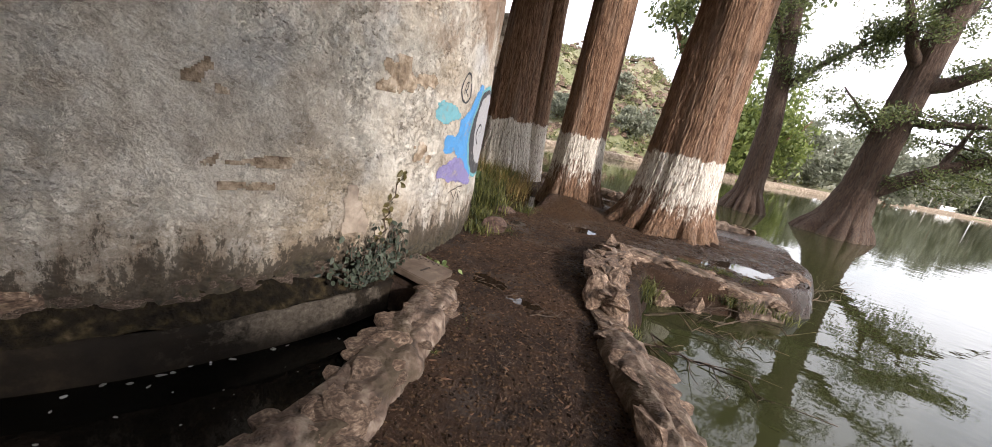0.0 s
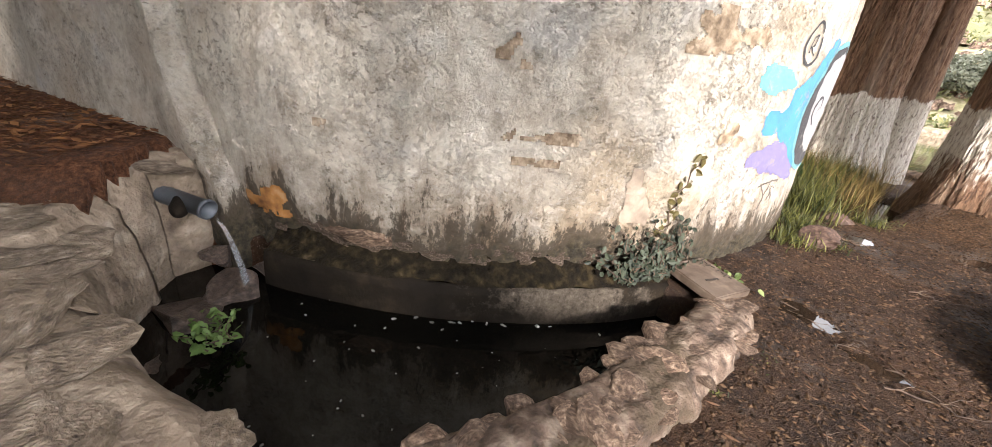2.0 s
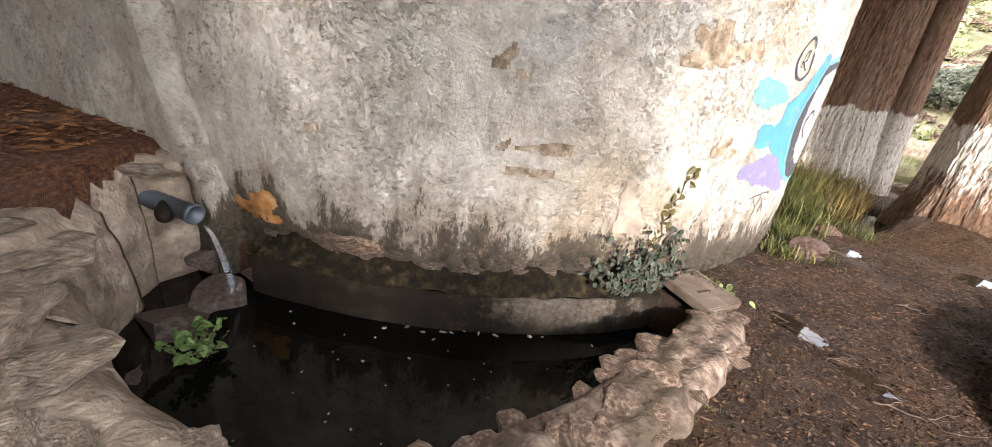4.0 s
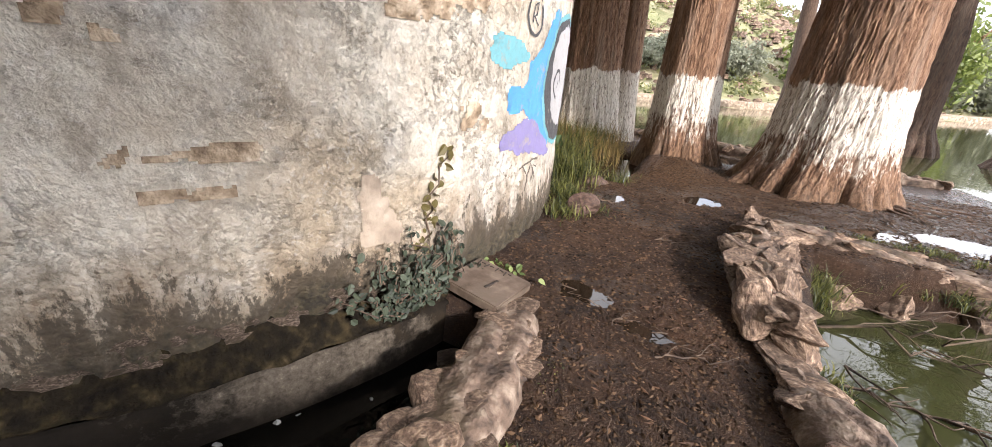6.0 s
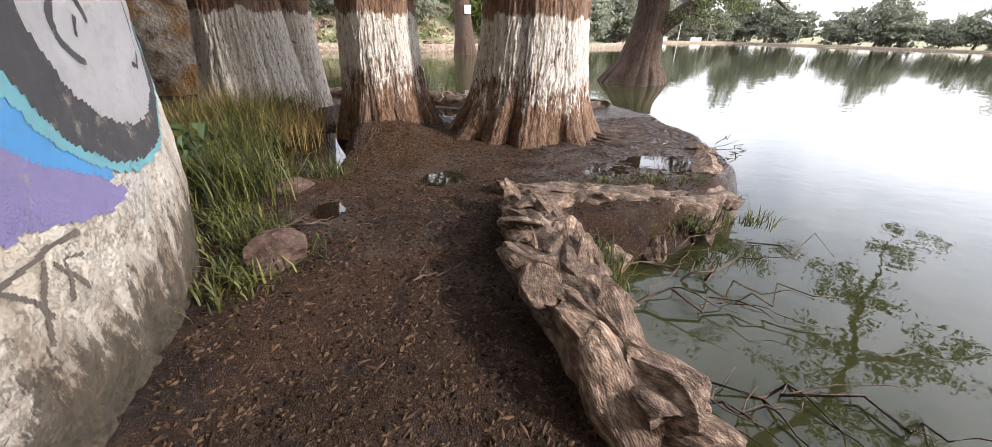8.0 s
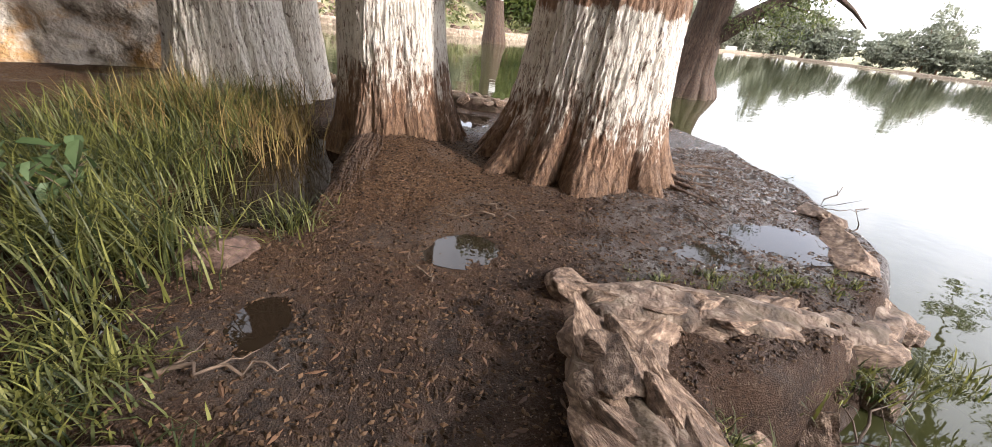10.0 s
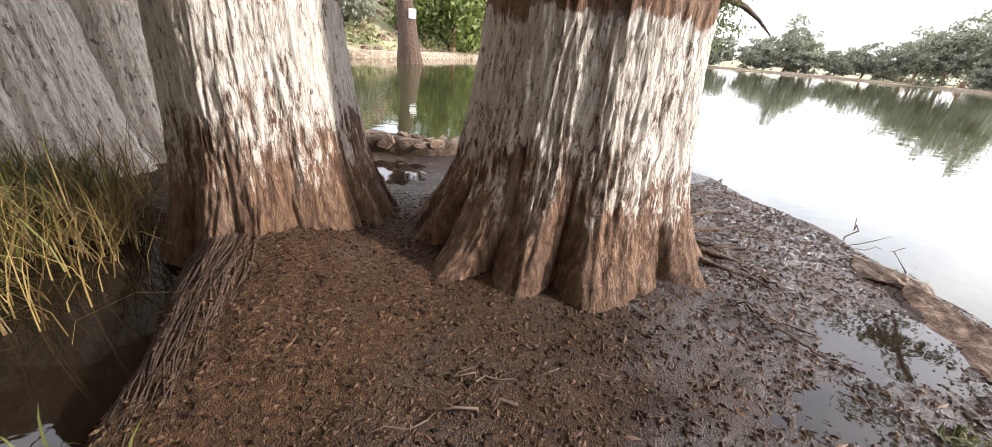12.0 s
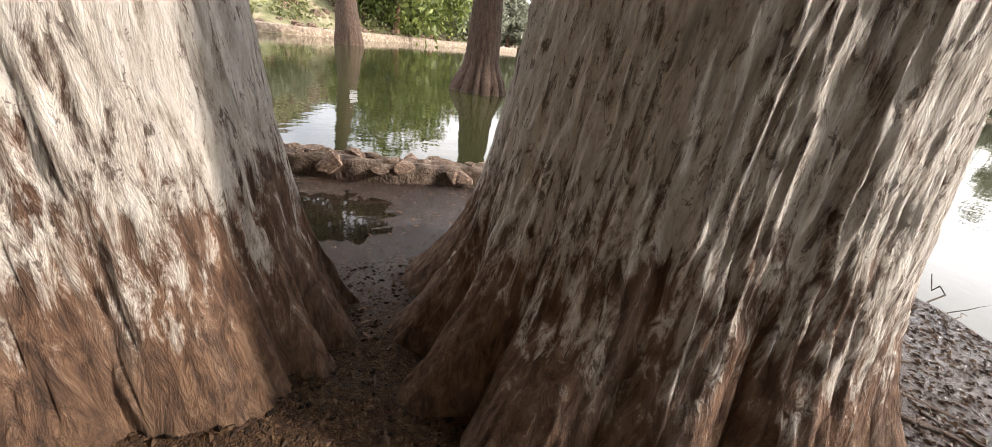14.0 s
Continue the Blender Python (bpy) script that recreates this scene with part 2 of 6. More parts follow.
def bark_material(name, white_top, foot=0.38, tone=1.0, wear=0.0):
    """Fibrous brown cypress bark with a worn coat of whitewash up to white_top metres, muddy below foot."""
    g = Nodes(name)
    v = g.mapped((1, 1, 0.2))
    fibre, wide, fleck = g.noise(26.0, 8, 0.72, vec=v, dist=0.6), g.noise(6.0, 6, 0.6, vec=g.mapped((1, 1, 0.07))), g.noise(14.0, 6, 0.7, vec=g.mapped((1, 1, 0.3)))
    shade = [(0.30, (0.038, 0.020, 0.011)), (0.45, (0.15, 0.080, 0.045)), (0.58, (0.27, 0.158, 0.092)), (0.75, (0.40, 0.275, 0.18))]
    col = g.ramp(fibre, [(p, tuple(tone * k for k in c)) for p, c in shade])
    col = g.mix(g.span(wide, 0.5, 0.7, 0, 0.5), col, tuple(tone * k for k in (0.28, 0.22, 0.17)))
    if white_top:
        z = g.axis("Z")
        edge = g.math("ADD", z, g.span(g.noise(5.0, 6, 0.7, vec=g.mapped((1, 1, 0.4))), 0.3, 0.7, -0.10, 0.10))
        top = g.span(edge, white_top + 0.015, white_top - 0.015)
        worn = g.span(g.math("ADD", g.span(z, foot - 0.33, foot + 0.5, -0.13, 0.075), g.math("ADD", g.math("MULTIPLY", fibre, 0.5), g.math("ADD", g.math("MULTIPLY", fleck, 0.3), g.math("MULTIPLY", g.noise(1.7, 4, 0.6), 0.2)))), 0.455 + wear, 0.525 + wear)
        white = g.ramp(g.noise(40.0, 8, 0.75, vec=g.mapped((1, 1, 0.25))), [(0.34, (0.30, 0.245, 0.185)), (0.46, (0.64, 0.585, 0.50)), (0.68, (0.82, 0.79, 0.72))])
        col = g.mix(g.math("MULTIPLY", top, worn), col, white)
        flake = g.noise(30.0, 8, 0.75, vec=g.mapped((1, 1, 0.3)), dist=0.8)
        col = g.mix(g.math("MULTIPLY", top, g.span(flake, 0.55, 0.60, 0, 0.8)), col, (0.085, 0.052, 0.033))
        col = g.mix(g.span(g.math("ADD", z, g.span(wide, 0.3, 0.7, -0.15, 0.15)), foot, foot - 0.38, 0, 0.75), col, g.ramp(fibre, [(0.35, (0.028, 0.016, 0.010)), (0.55, (0.135, 0.075, 0.038)), (0.75, (0.27, 0.175, 0.10))]))
    h = g.math("ADD", g.math("MULTIPLY", fibre, 1.0), g.math("ADD", g.math("MULTIPLY", wide, 0.5), g.math("MULTIPLY", fleck, 0.35)))
    return g.done(col, g.span(fibre, 0.3, 0.7, 0.95, 0.8), h, 1.0, 0.05)


def mud_material():
    """Damp red-brown earth with grit; the spit and the hollow between the trees lie wet and shining."""
    g = Nodes("wet_earth")
    big, mid, fine = g.noise(0.7, 5, 0.6), g.noise(5.0, 8, 0.65), g.noise(42.0, 8, 0.75)
    grit = g.voronoi(62.0, out="Distance")
    col = g.ramp(mid, [(0.3, (0.012, 0.0056, 0.0027)), (0.5, (0.036, 0.0178, 0.0088)), (0.72, (0.075, 0.0395, 0.0205))])
    col = g.mix(g.span(big, 0.46, 0.66, 0, 0.75), col, (0.085, 0.040, 0.017))
    col = g.mix(g.span(fine, 0.53, 0.63, 0, 0.65), col, (0.125, 0.085, 0.055))
    col = g.mix(g.span(fine, 0.46, 0.36, 0, 0.8), col, (0.012, 0.007, 0.004))
    col = g.mix(g.math("MULTIPLY", g.span(grit, 0.26, 0.15, 0, 0.85), g.span(g.noise(9.0, 5, 0.7), 0.45, 0.6)), col, (0.21, 0.15, 0.105))
    bank = g.math("MULTIPLY", g.span(g.axis("X"), -1.8, -2.2), g.span(g.axis("Y"), 1.2, 0.8))
    col = g.mix(bank, col, g.ramp(g.noise(30.0, 8, 0.75), [(0.35, (0.05, 0.022, 0.012)), (0.5, (0.15, 0.06, 0.028)), (0.7, (0.36, 0.17, 0.08))]))
    mound = g.math("MULTIPLY", g.span(g.math("ADD", g.axis("Y"), g.span(g.noise(2.0, 5, 0.6), 0.3, 0.7, -0.4, 0.4)), 6.6, 7.5), g.span(g.math("ADD", g.axis("X"), g.span(mid, 0.3, 0.7, -0.3, 0.3)), 1.3, 0.4))
    silt = g.ramp(fine, [(0.35, (0.022, 0.010, 0.004)), (0.52, (0.095, 0.047, 0.017)), (0.68, (0.21, 0.125, 0.058))])
    col = g.mix(g.math("MULTIPLY", mound, 0.75), col, silt)
    wet = g.span(g.noise(1.1, 6, 0.6), 0.50, 0.66, 0, 0.55)
    spit = g.math("MULTIPLY", g.span(g.math("ADD", g.axis("X"), g.span(g.noise(1.3, 4, 0.6), 0.3, 0.7, -0.5, 0.5)), 1.0, 1.7), g.span(g.axis("Y"), 6.5, 6.8))
    spit = g.math("MULTIPLY", spit, g.span(g.noise(3.2, 6, 0.6), 0.36, 0.58, 0.45, 1.1))
    gap = g.math("MULTIPLY", g.span(g.axis("Y"), 8.9, 9.6), g.span(g.axis("X"), -0.4, 0.4))
    wet = g.math("MAXIMUM", wet, g.math("MAXIMUM", spit, gap))
    col = g.mix(g.math("MULTIPLY", wet, 0.6), col, (0.020, 0.0135, 0.0095))
    rough = g.math("ADD", g.math("MULTIPLY", wet, -0.66), g.span(fine, 0.3, 0.7, 0.82, 0.95))
    h = g.math("ADD", g.math("MULTIPLY", fine, 1.0), g.math("ADD", g.math("MULTIPLY", mid, 0.5), g.math("MULTIPLY", g.voronoi(150.0), 0.6)))
    h = g.math("MULTIPLY", h, g.span(wet, 0.2, 1.0, 1.0, 0.35))
    g.link(g.span(wet, 0.1, 0.9, 0.27, 0.6), g.b.inputs["Specular IOR Level"])
    return g.done(col, rough, h, 1.0, 0.04)


def hill_material():
    """Dry slope: pale stones and earth with patches of grass."""
    g = Nodes("dry_slope")
    mid, big = g.noise(0.9, 8, 0.7), g.noise(0.12, 5, 0.6)
    col = g.ramp(mid, [(0.35, (0.10, 0.10, 0.045)), (0.5, (0.21, 0.19, 0.10)), (0.62, (0.34, 0.29, 0.20)), (0.75, (0.45, 0.40, 0.32))])
    col = g.mix(g.span(big, 0.45, 0.6, 0, 0.6), col, (0.13, 0.15, 0.055))
    return g.done(col, 0.95, mid, 0.8, 0.3)


def water_material(name, base, wave_scale, strength, dist):
    g = Nodes(name)
    a = g.noise(wave_scale, 3, 0.5, vec=g.mapped((1.0, 1.6, 1)))
    b = g.noise(wave_scale * 4.3, 2, 0.5)
    m = g.done(base, 0.02, g.math("ADD", a, g.math("MULTIPLY", b, 0.22)), strength, dist)
    m.node_tree.nodes["Principled BSDF"].inputs["IOR"].default_value = 1.33
    return m


def leaf_material(name, dark, light):
    g = Nodes(name)
    n = g.t.nodes.new("ShaderNodeNewGeometry")
    col = g.ramp(n.outputs["Random Per Island"], [(0.0, dark), (0.6, tuple((a + b) / 2 for a, b in zip(dark, light))), (1.0, light)])
    m = g.done(col, 0.6)
    tr = g.t.nodes.new("ShaderNodeBsdfTranslucent")
    ms = g.t.nodes.new("ShaderNodeMixShader")
    ms.inputs[0].default_value = 0.35
    g.link(col, tr.inputs["Color"])
    g.link(g.b.outputs[0], ms.inputs[1])
    g.link(tr.outputs[0], ms.inputs[2])
    g.link(ms.outputs[0], g.t.nodes["Material Output"].inputs["Surface"])
    return m


PLASTER = plaster_material()
BARK_T3 = bark_material("whitewashed_bark", 1.36, foot=0.42, wear=0.02)
BARK_T2 = bark_material("ochre_stained_bark", 1.36, foot=0.5, wear=-0.005)
BARK_T1 = bark_material("fully_whitewashed_bark", 1.36, foot=-0.25, wear=-0.02)
BARK = bark_material("bark", 0)
# the plain bark ramp at 0.3 of its tone
BARK_DARK = bark_material("dark_bark", 0, tone=0.3)
MUD = mud_material()
HILL = hill_material()
LAKE = water_material("lake_water", (0.030, 0.032, 0.012), 1.3, 0.10, 0.05)
POOL = water_material("pool_water", (0.002, 0.002, 0.0015), 3.0, 0.08, 0.02)
PUDDLE = water_material("puddle_water", (0.016, 0.011, 0.007), 6.0, 0.05, 0.01)
STONE = material("rubble_stone", [(0.34, (0.06, 0.038, 0.025)), (0.48, (0.17, 0.115, 0.078)), (0.60, (0.28, 0.20, 0.14)), (0.76, (0.46, 0.37, 0.28))], 9, 10, (0.7, 0.95), 0.8, 30, 0.02,
                 stain=(0.085, 0.052, 0.034), stain_scale=5.0, stain_amount=(0.46, 0.64), island=0.3)
MORTAR = material("muddy_mortar", [(0.34, (0.04, 0.027, 0.019)), (0.5, (0.13, 0.09, 0.065)), (0.68, (0.27, 0.215, 0.165))], 11, 10, (0.75, 0.97), 0.9, 45, 0.02,
                  stain=(0.07, 0.05, 0.03), stain_scale=2.5)
CONCRETE = material("wet_concrete", [(0.3, (0.055, 0.038, 0.026)), (0.5, (0.10, 0.072, 0.052)), (0.7, (0.16, 0.122, 0.092))], 14, 8, (0.55, 0.85), 0.4, 80, 0.006,
                    stain=(0.10, 0.075, 0.055), stain_scale=4)
REDROCK = material("red_rock", [(0.3, (0.03, 0.017, 0.012)), (0.5, (0.075, 0.044, 0.032)), (0.72, (0.15, 0.10, 0.075))], 9, 8, (0.6, 0.9), 0.7, 40, 0.012)
LEAF_CYPRESS = leaf_material("cypress_leaves", (0.05, 0.07, 0.022), (0.19, 0.21, 0.07))
LEAF_WILLOW = leaf_material("willow_leaves", (0.07, 0.10, 0.02), (0.26, 0.30, 0.08))
# distance haze is put into this leaf colour: paler and greyer than the others
LEAF_HAZED = leaf_material("hazed_far_leaves", (0.14, 0.15, 0.105), (0.30, 0.31, 0.22))
LEAF_IVY = leaf_material("dusty_leaves", (0.010, 0.017, 0.009), (0.08, 0.098, 0.065))
GRASS = leaf_material("grass_blades", (0.014, 0.025, 0.006), (0.19, 0.19, 0.045))
STRAW = leaf_material("straw_stalks", (0.10, 0.06, 0.02), (0.42, 0.31, 0.11))


# ---- ground, lake, shores ----
WATER_Z, POOL_Z = -0.35, -0.22
CX, CY, WALL_R = -4.612, 4.302, 3.82      # the round plastered wall
# the near land: the walk, the spit under the big trees and the bank to the left
LAND = [(-30, -40), (4.0, -40), (2.6, -4), (1.85, 0.5), (1.45, 2.6), (1.12, 3.75), (1.12, 4.3), (1.25, 5.3), (1.4, 5.85), (2.1, 6.0), (2.9, 6.45), (3.5, 6.95), (3.7, 7.6),
        (3.95, 8.2), (4.1, 9.6), (3.9, 10.7), (1.5, 11.0), (0.2, 11.5), (-3, 12.4), (-14, 14), (-60, 16)]
# the lake's far shores
SHORE = [(-60, 30), (-16, 31), (1.5, 36), (9, 43), (17, 49), (27, 56), (40, 82), (90, 112), (132, 70), (100, 22), (92, -40), (60, -70), (4, -70), (4, -40)]
POOLSHAPE = [(-2.6, 0.75), (-2.3, 1.35), (-1.62, 1.98), (-1.15, 2.75), (-0.98, 3.42), (-0.52, 3.42), (-0.42, 3.0), (-0.33, 2.4), (-0.36, 1.75), (-0.4, 1.3), (-0.62, 1.02), (-0.9, 0.92), (-1.35, 0.66), (-1.9, 0.5), (-2.3, 0.6)]


def signed(poly, x, y):
    """Distance to a polygon's edge, positive inside."""
    p = np.array(poly, float)
    best, inside = np.full(x.shape, 1e9), np.zeros(x.shape, bool)
    for (ax, ay), (bx, by) in zip(p, np.roll(p, -1, 0)):
        ex, ey = bx - ax, by - ay
        t = np.clip(((x - ax) * ex + (y - ay) * ey) / (ex * ex + ey * ey), 0, 1)
        best = np.minimum(best, np.hypot(x - ax - t * ex, y - ay - t * ey))
        cross = (ay > y) != (by > y)
        inside ^= cross & (x < ex * (y - ay) / (ey if ey else 1e-9) + ax)
    return np.where(inside, best, -best)


LAKEPOLY = SHORE + [(2.6, -4)] + LAND[3:]


def ground_height(x, y, fine=True):
    near = signed(LAND, x, y) + 0.05 * vnoise(x * 3, y * 3, 0, 3)
    lake = -signed(SHORE + [(2.6, -4), (-60, 12)], x, y)
    h = np.where(near > -3, smooth(-0.35, 0.12, near) * 0.9 - 0.9, -0.9)
    far = smooth(-1.5, 1.0, lake)
    rise = np.clip(lake, 0, None)
    h = np.where((y > 18) | (x > 30) | (lake > near), np.maximum(h, -0.9 + far * 0.75 + 0.02 * rise), h)
    # the dry hill behind the lake
    hill = smooth(0, 30, np.where(y > 25, lake, 0)) * 10 * smooth(26, -4, x) + smooth(0, 12, np.where(y > 25, lake, 0)) * 2.0 * smooth(34, 10, x)
    h = h + hill * (1 + 0.25 * fbm(x * 0.12, y * 0.12, 0, 4, 9)) + smooth(0, 10, np.where(y > 25, lake, -1)) * 0.35 * fbm(x * 0.6, y * 0.6, 0, 3, 5) * smooth(30, 10, x)
    # the leaf-covered bank beside the basin, the rise along the wall
    h = h + 0.62 * smooth(-1.3, -2.5, x) * smooth(0.95, 0.55, y + 0.12 * (x + 1.5)) * smooth(-40, -6, y + 34)
    ring = np.hypot(x - CX, y - CY) - WALL_R
    h = h + 0.05 * smooth(0.5, 0.0, ring) * smooth(3.4, 3.9, y) * smooth(8.0, 6.0, y)
    side = smooth(-0.52, -0.72, x - 0.1 * vnoise(x * 2, y * 2, 0, 17)) * smooth(7.0, 7.5, y) * smooth(9.6, 9.0, y)
    h = h - 0.17 * side * smooth(-1.9, -1.3, x)
    # mound of roots in front of the middle tree, foot of the big one
    ridge = smooth(-0.74, -0.32, x - 0.06 * (8 - y)) * smooth(0.8, -0.25, x)
    h = h + 0.20 * ridge * smooth(6.9, 9.1, y) * smooth(10.2, 9.2, y) + 0.012 * ridge * smooth(6.9, 7.4, y) * smooth(9, 8.6, y) * vnoise(x * 22 + 3 * vnoise(x * 2, y * 2, 0, 3), y * 2.0, 0, 71)
    h = h + 0.05 * np.exp(-(((x - 1.5) / 1.2) ** 2 + ((y - 8.3) / 1.1) ** 2))
    # worn dips where the puddles stand
    for px, py, rx, ry, d in PUDDLES:
        h = h - d * np.exp(-(((x - px) / rx) ** 2 + ((y - py) / ry) ** 2))
    pool = signed(POOLSHAPE, x, y)
    h = np.where(pool > -0.06, np.minimum(h, -0.75 + 0.75 * smooth(0.03, -0.06, pool) + 0 * h), h)
    if fine:
        h = h + 0.016 * fbm(x * 2.2, y * 2.2, 0, 4, 21) + 0.007 * fbm(x * 16, y * 16, 0, 2, 31)
    return h


PUDDLES = [(-0.10, 4.12, 0.13, 0.08, 0.03), (0.30, 3.92, 0.2, 0.07, 0.035), (0.40, 7.02, 0.17, 0.14, 0.035), (1.9, 7.02, 0.26, 0.13, 0.03), (-0.50, 6.36, 0.13, 0.17, 0.04),
           (0.5, 10.2, 0.5, 0.45, 0.06), (2.75, 7.25, 0.4, 0.2, 0.03), (-1.18, 6.3, 0.09, 0.12, 0.03)]


def axis_steps(lo, hi, step, far, growth=1.22):
    mid = list(np.arange(lo, hi + 1e-6, step))
    left, right, s = [], [], step
    a, b = lo, hi
    while a > -far or b < far:
        s *= growth
        if a > -far:
            a -= s
            left.append(a)
        if b < far:
            b += s
            right.append(b)
    return np.array(left[::-1] + mid + right)


def ground():
    xs, ys = axis_steps(-3.2, 4.6, 0.04, 900), axis_steps(-0.4, 11.6, 0.04, 900)
    X, Y = np.meshgrid(xs, ys)
    H = ground_height(X, Y)
    v = np.c_[X.ravel(), Y.ravel(), H.ravel()]
    me = mesh_of("ground", v, grid_faces(len(xs), len(ys)), MUD)
    me.materials.append(HILL)
    cy = Y.ravel()
    far_face = [1 if (cy[p.vertices[0]] > 20 or abs(v[p.vertices[0]][0]) > 30) else 0 for p in me.polygons]
    me.polygons.foreach_set("material_index", far_face)
    tagged(put("ground", me), "wet brown earth walk and bank with puddles, dry slopes far off", "ground", kind="structure")


def sheet(name, poly, z, mat, label, category):
    """A flat sheet with the outline of a polygon."""
    bm = bmesh.new()
    f = bm.faces.new([bm.verts.new((x, y, z)) for x, y in poly])
    if f.normal.z < 0:
        f.normal_flip()
    bm.normal_update()
    bmesh.ops.triangulate(bm, faces=bm.faces[:])
    return tagged(part(name, bm, mat, None, shade=False), label, category, kind="structure")


ground()
sheet("water_lake", [(-900, -900), (900, -900), (900, 900), (-900, 900)], WATER_Z, LAKE, "still greenish lake water mirroring the pale sky", "water")
sheet("water_pool", [(-3.0, 0.45), (-0.3, 0.45), (-0.3, 3.5), (-1.0, 3.5), (-3.0, 1.6)], POOL_Z, POOL, "black still water in the stone basin", "water")
for _i, (_x, _y, _rx, _ry, _d) in enumerate(PUDDLES):
    _z = float(ground_height(np.array([_x]), np.array([_y]), False)[0]) + _d * 0.6
    sheet("puddle_%d" % (_i + 1), [(_x + 2.0 * _rx * math.cos(a), _y + 2.0 * _ry * math.sin(a)) for a in np.linspace(0, 6.283, 25)[:-1]], _z, PUDDLE, "shallow muddy puddle on the earth walk", "puddle")
sheet("puddle_10", [(-1.9, 7.2), (-0.55, 7.1), (-0.5, 7.6), (-0.5, 8.8), (-1.2, 9.4), (-1.9, 9.0)], -0.10, PUDDLE, "dark standing water between grass and tree roots", "puddle")


# ---- the round plastered wall ----
def wall_point(deg, z, out=0.0):
    a = radians(deg)
    return (CX + (WALL_R + out) * math.cos(a), CY + (WALL_R + out) * math.sin(a), z)


def cells(x, y, seed):
    """Distance from the joint between the two nearest of scattered points: 0 on the joints."""
    i, j = np.floor(x).astype(np.int64), np.floor(y).astype(np.int64)
    f1, f2 = np.full(x.shape, 9.0), np.full(x.shape, 9.0)
    for a in (-1, 0, 1):
        for b in (-1, 0, 1):
            d = np.hypot(i + a + _hash(i + a, j + b, 0, seed) - x, j + b + _hash(i + a, j + b, 1, seed) - y)
            f1, f2 = np.minimum(f1, d), np.minimum(f2, np.maximum(f1, d))
    return f2 - f1


def wall_relief(deg, z):
    """Bulges, lost flakes of plaster and bared footing stones of the wall's face, in metres outwards."""
    s = np.radians(deg) * WALL_R
    s, z = np.broadcast_arrays(np.asarray(s, float), np.asarray(z, float))
    low = smooth(0.34, 0.06, z + 0.13 * vnoise(s * 2.6, z * 2, 0, 8) + 0.05 * vnoise(s * 9, z * 9, 0, 9))
    keep = smooth(-5.0, -9.0, deg)
    flake = smooth(0.18, 0.30, fbm(s * 4.2, z * 4.2, 0, 4, 47)) * keep
    joint = smooth(0.22, 0.0, cells(s * 8 + 0.3 * vnoise(s * 6, z * 6, 0, 12), z * 13, 52))
    return 0.022 * fbm(s * 1.4, z * 1.4, 0, 4, 40) + 0.004 * fbm(s * 11, z * 11, 0, 3, 44) - 0.011 * flake - 0.03 * low - 0.035 * low * joint


def round_wall():
    top = 4.6
    d0, d1 = -60.0, 200.0
    degs = np.concatenate([np.arange(d0, 40, 0.3), np.arange(40, d1 + 1, 4.0)])
    zs = np.concatenate([np.concatenate([np.arange(-0.7, 0, 0.05), np.arange(0, 2.2, 0.02)]), np.arange(2.2, top + 0.01, 0.3)])
    D, Z = np.meshgrid(degs, zs)
    r = WALL_R + wall_relief(D, Z)
    outer = np.c_[(CX + r * np.cos(np.radians(D))).ravel(), (CY + r * np.sin(np.radians(D))).ravel(), Z.ravel()]
    ri = np.full_like(r, WALL_R - 0.6)
    inner = np.c_[(CX + ri * np.cos(np.radians(D))).ravel(), (CY + ri * np.sin(np.radians(D))).ravel(), Z.ravel()]
    nu, nv, n = len(degs), len(zs), len(outer)
    f = grid_faces(nu, nv)
    f += [tuple(reversed([i + n for i in q])) for q in grid_faces(nu, nv)]
    for u in range(nu - 1):
        a, b = (nv - 1) * nu + u, (nv - 1) * nu + u + 1
        f.append((a, b, b + n, a + n))
    for v in range(nv - 1):
        for u in (0, nu - 1):
            a, b = v * nu + u, (v + 1) * nu + u
            f.append((b, a, a + n, b + n))
    me = mesh_of("wall_round", np.r_[outer, inner], f, PLASTER)
    return tagged(put("wall_round", me), "tall round wall of stained pitted cream plaster with graffiti", "wall", kind="structure")


WALL = round_wall()


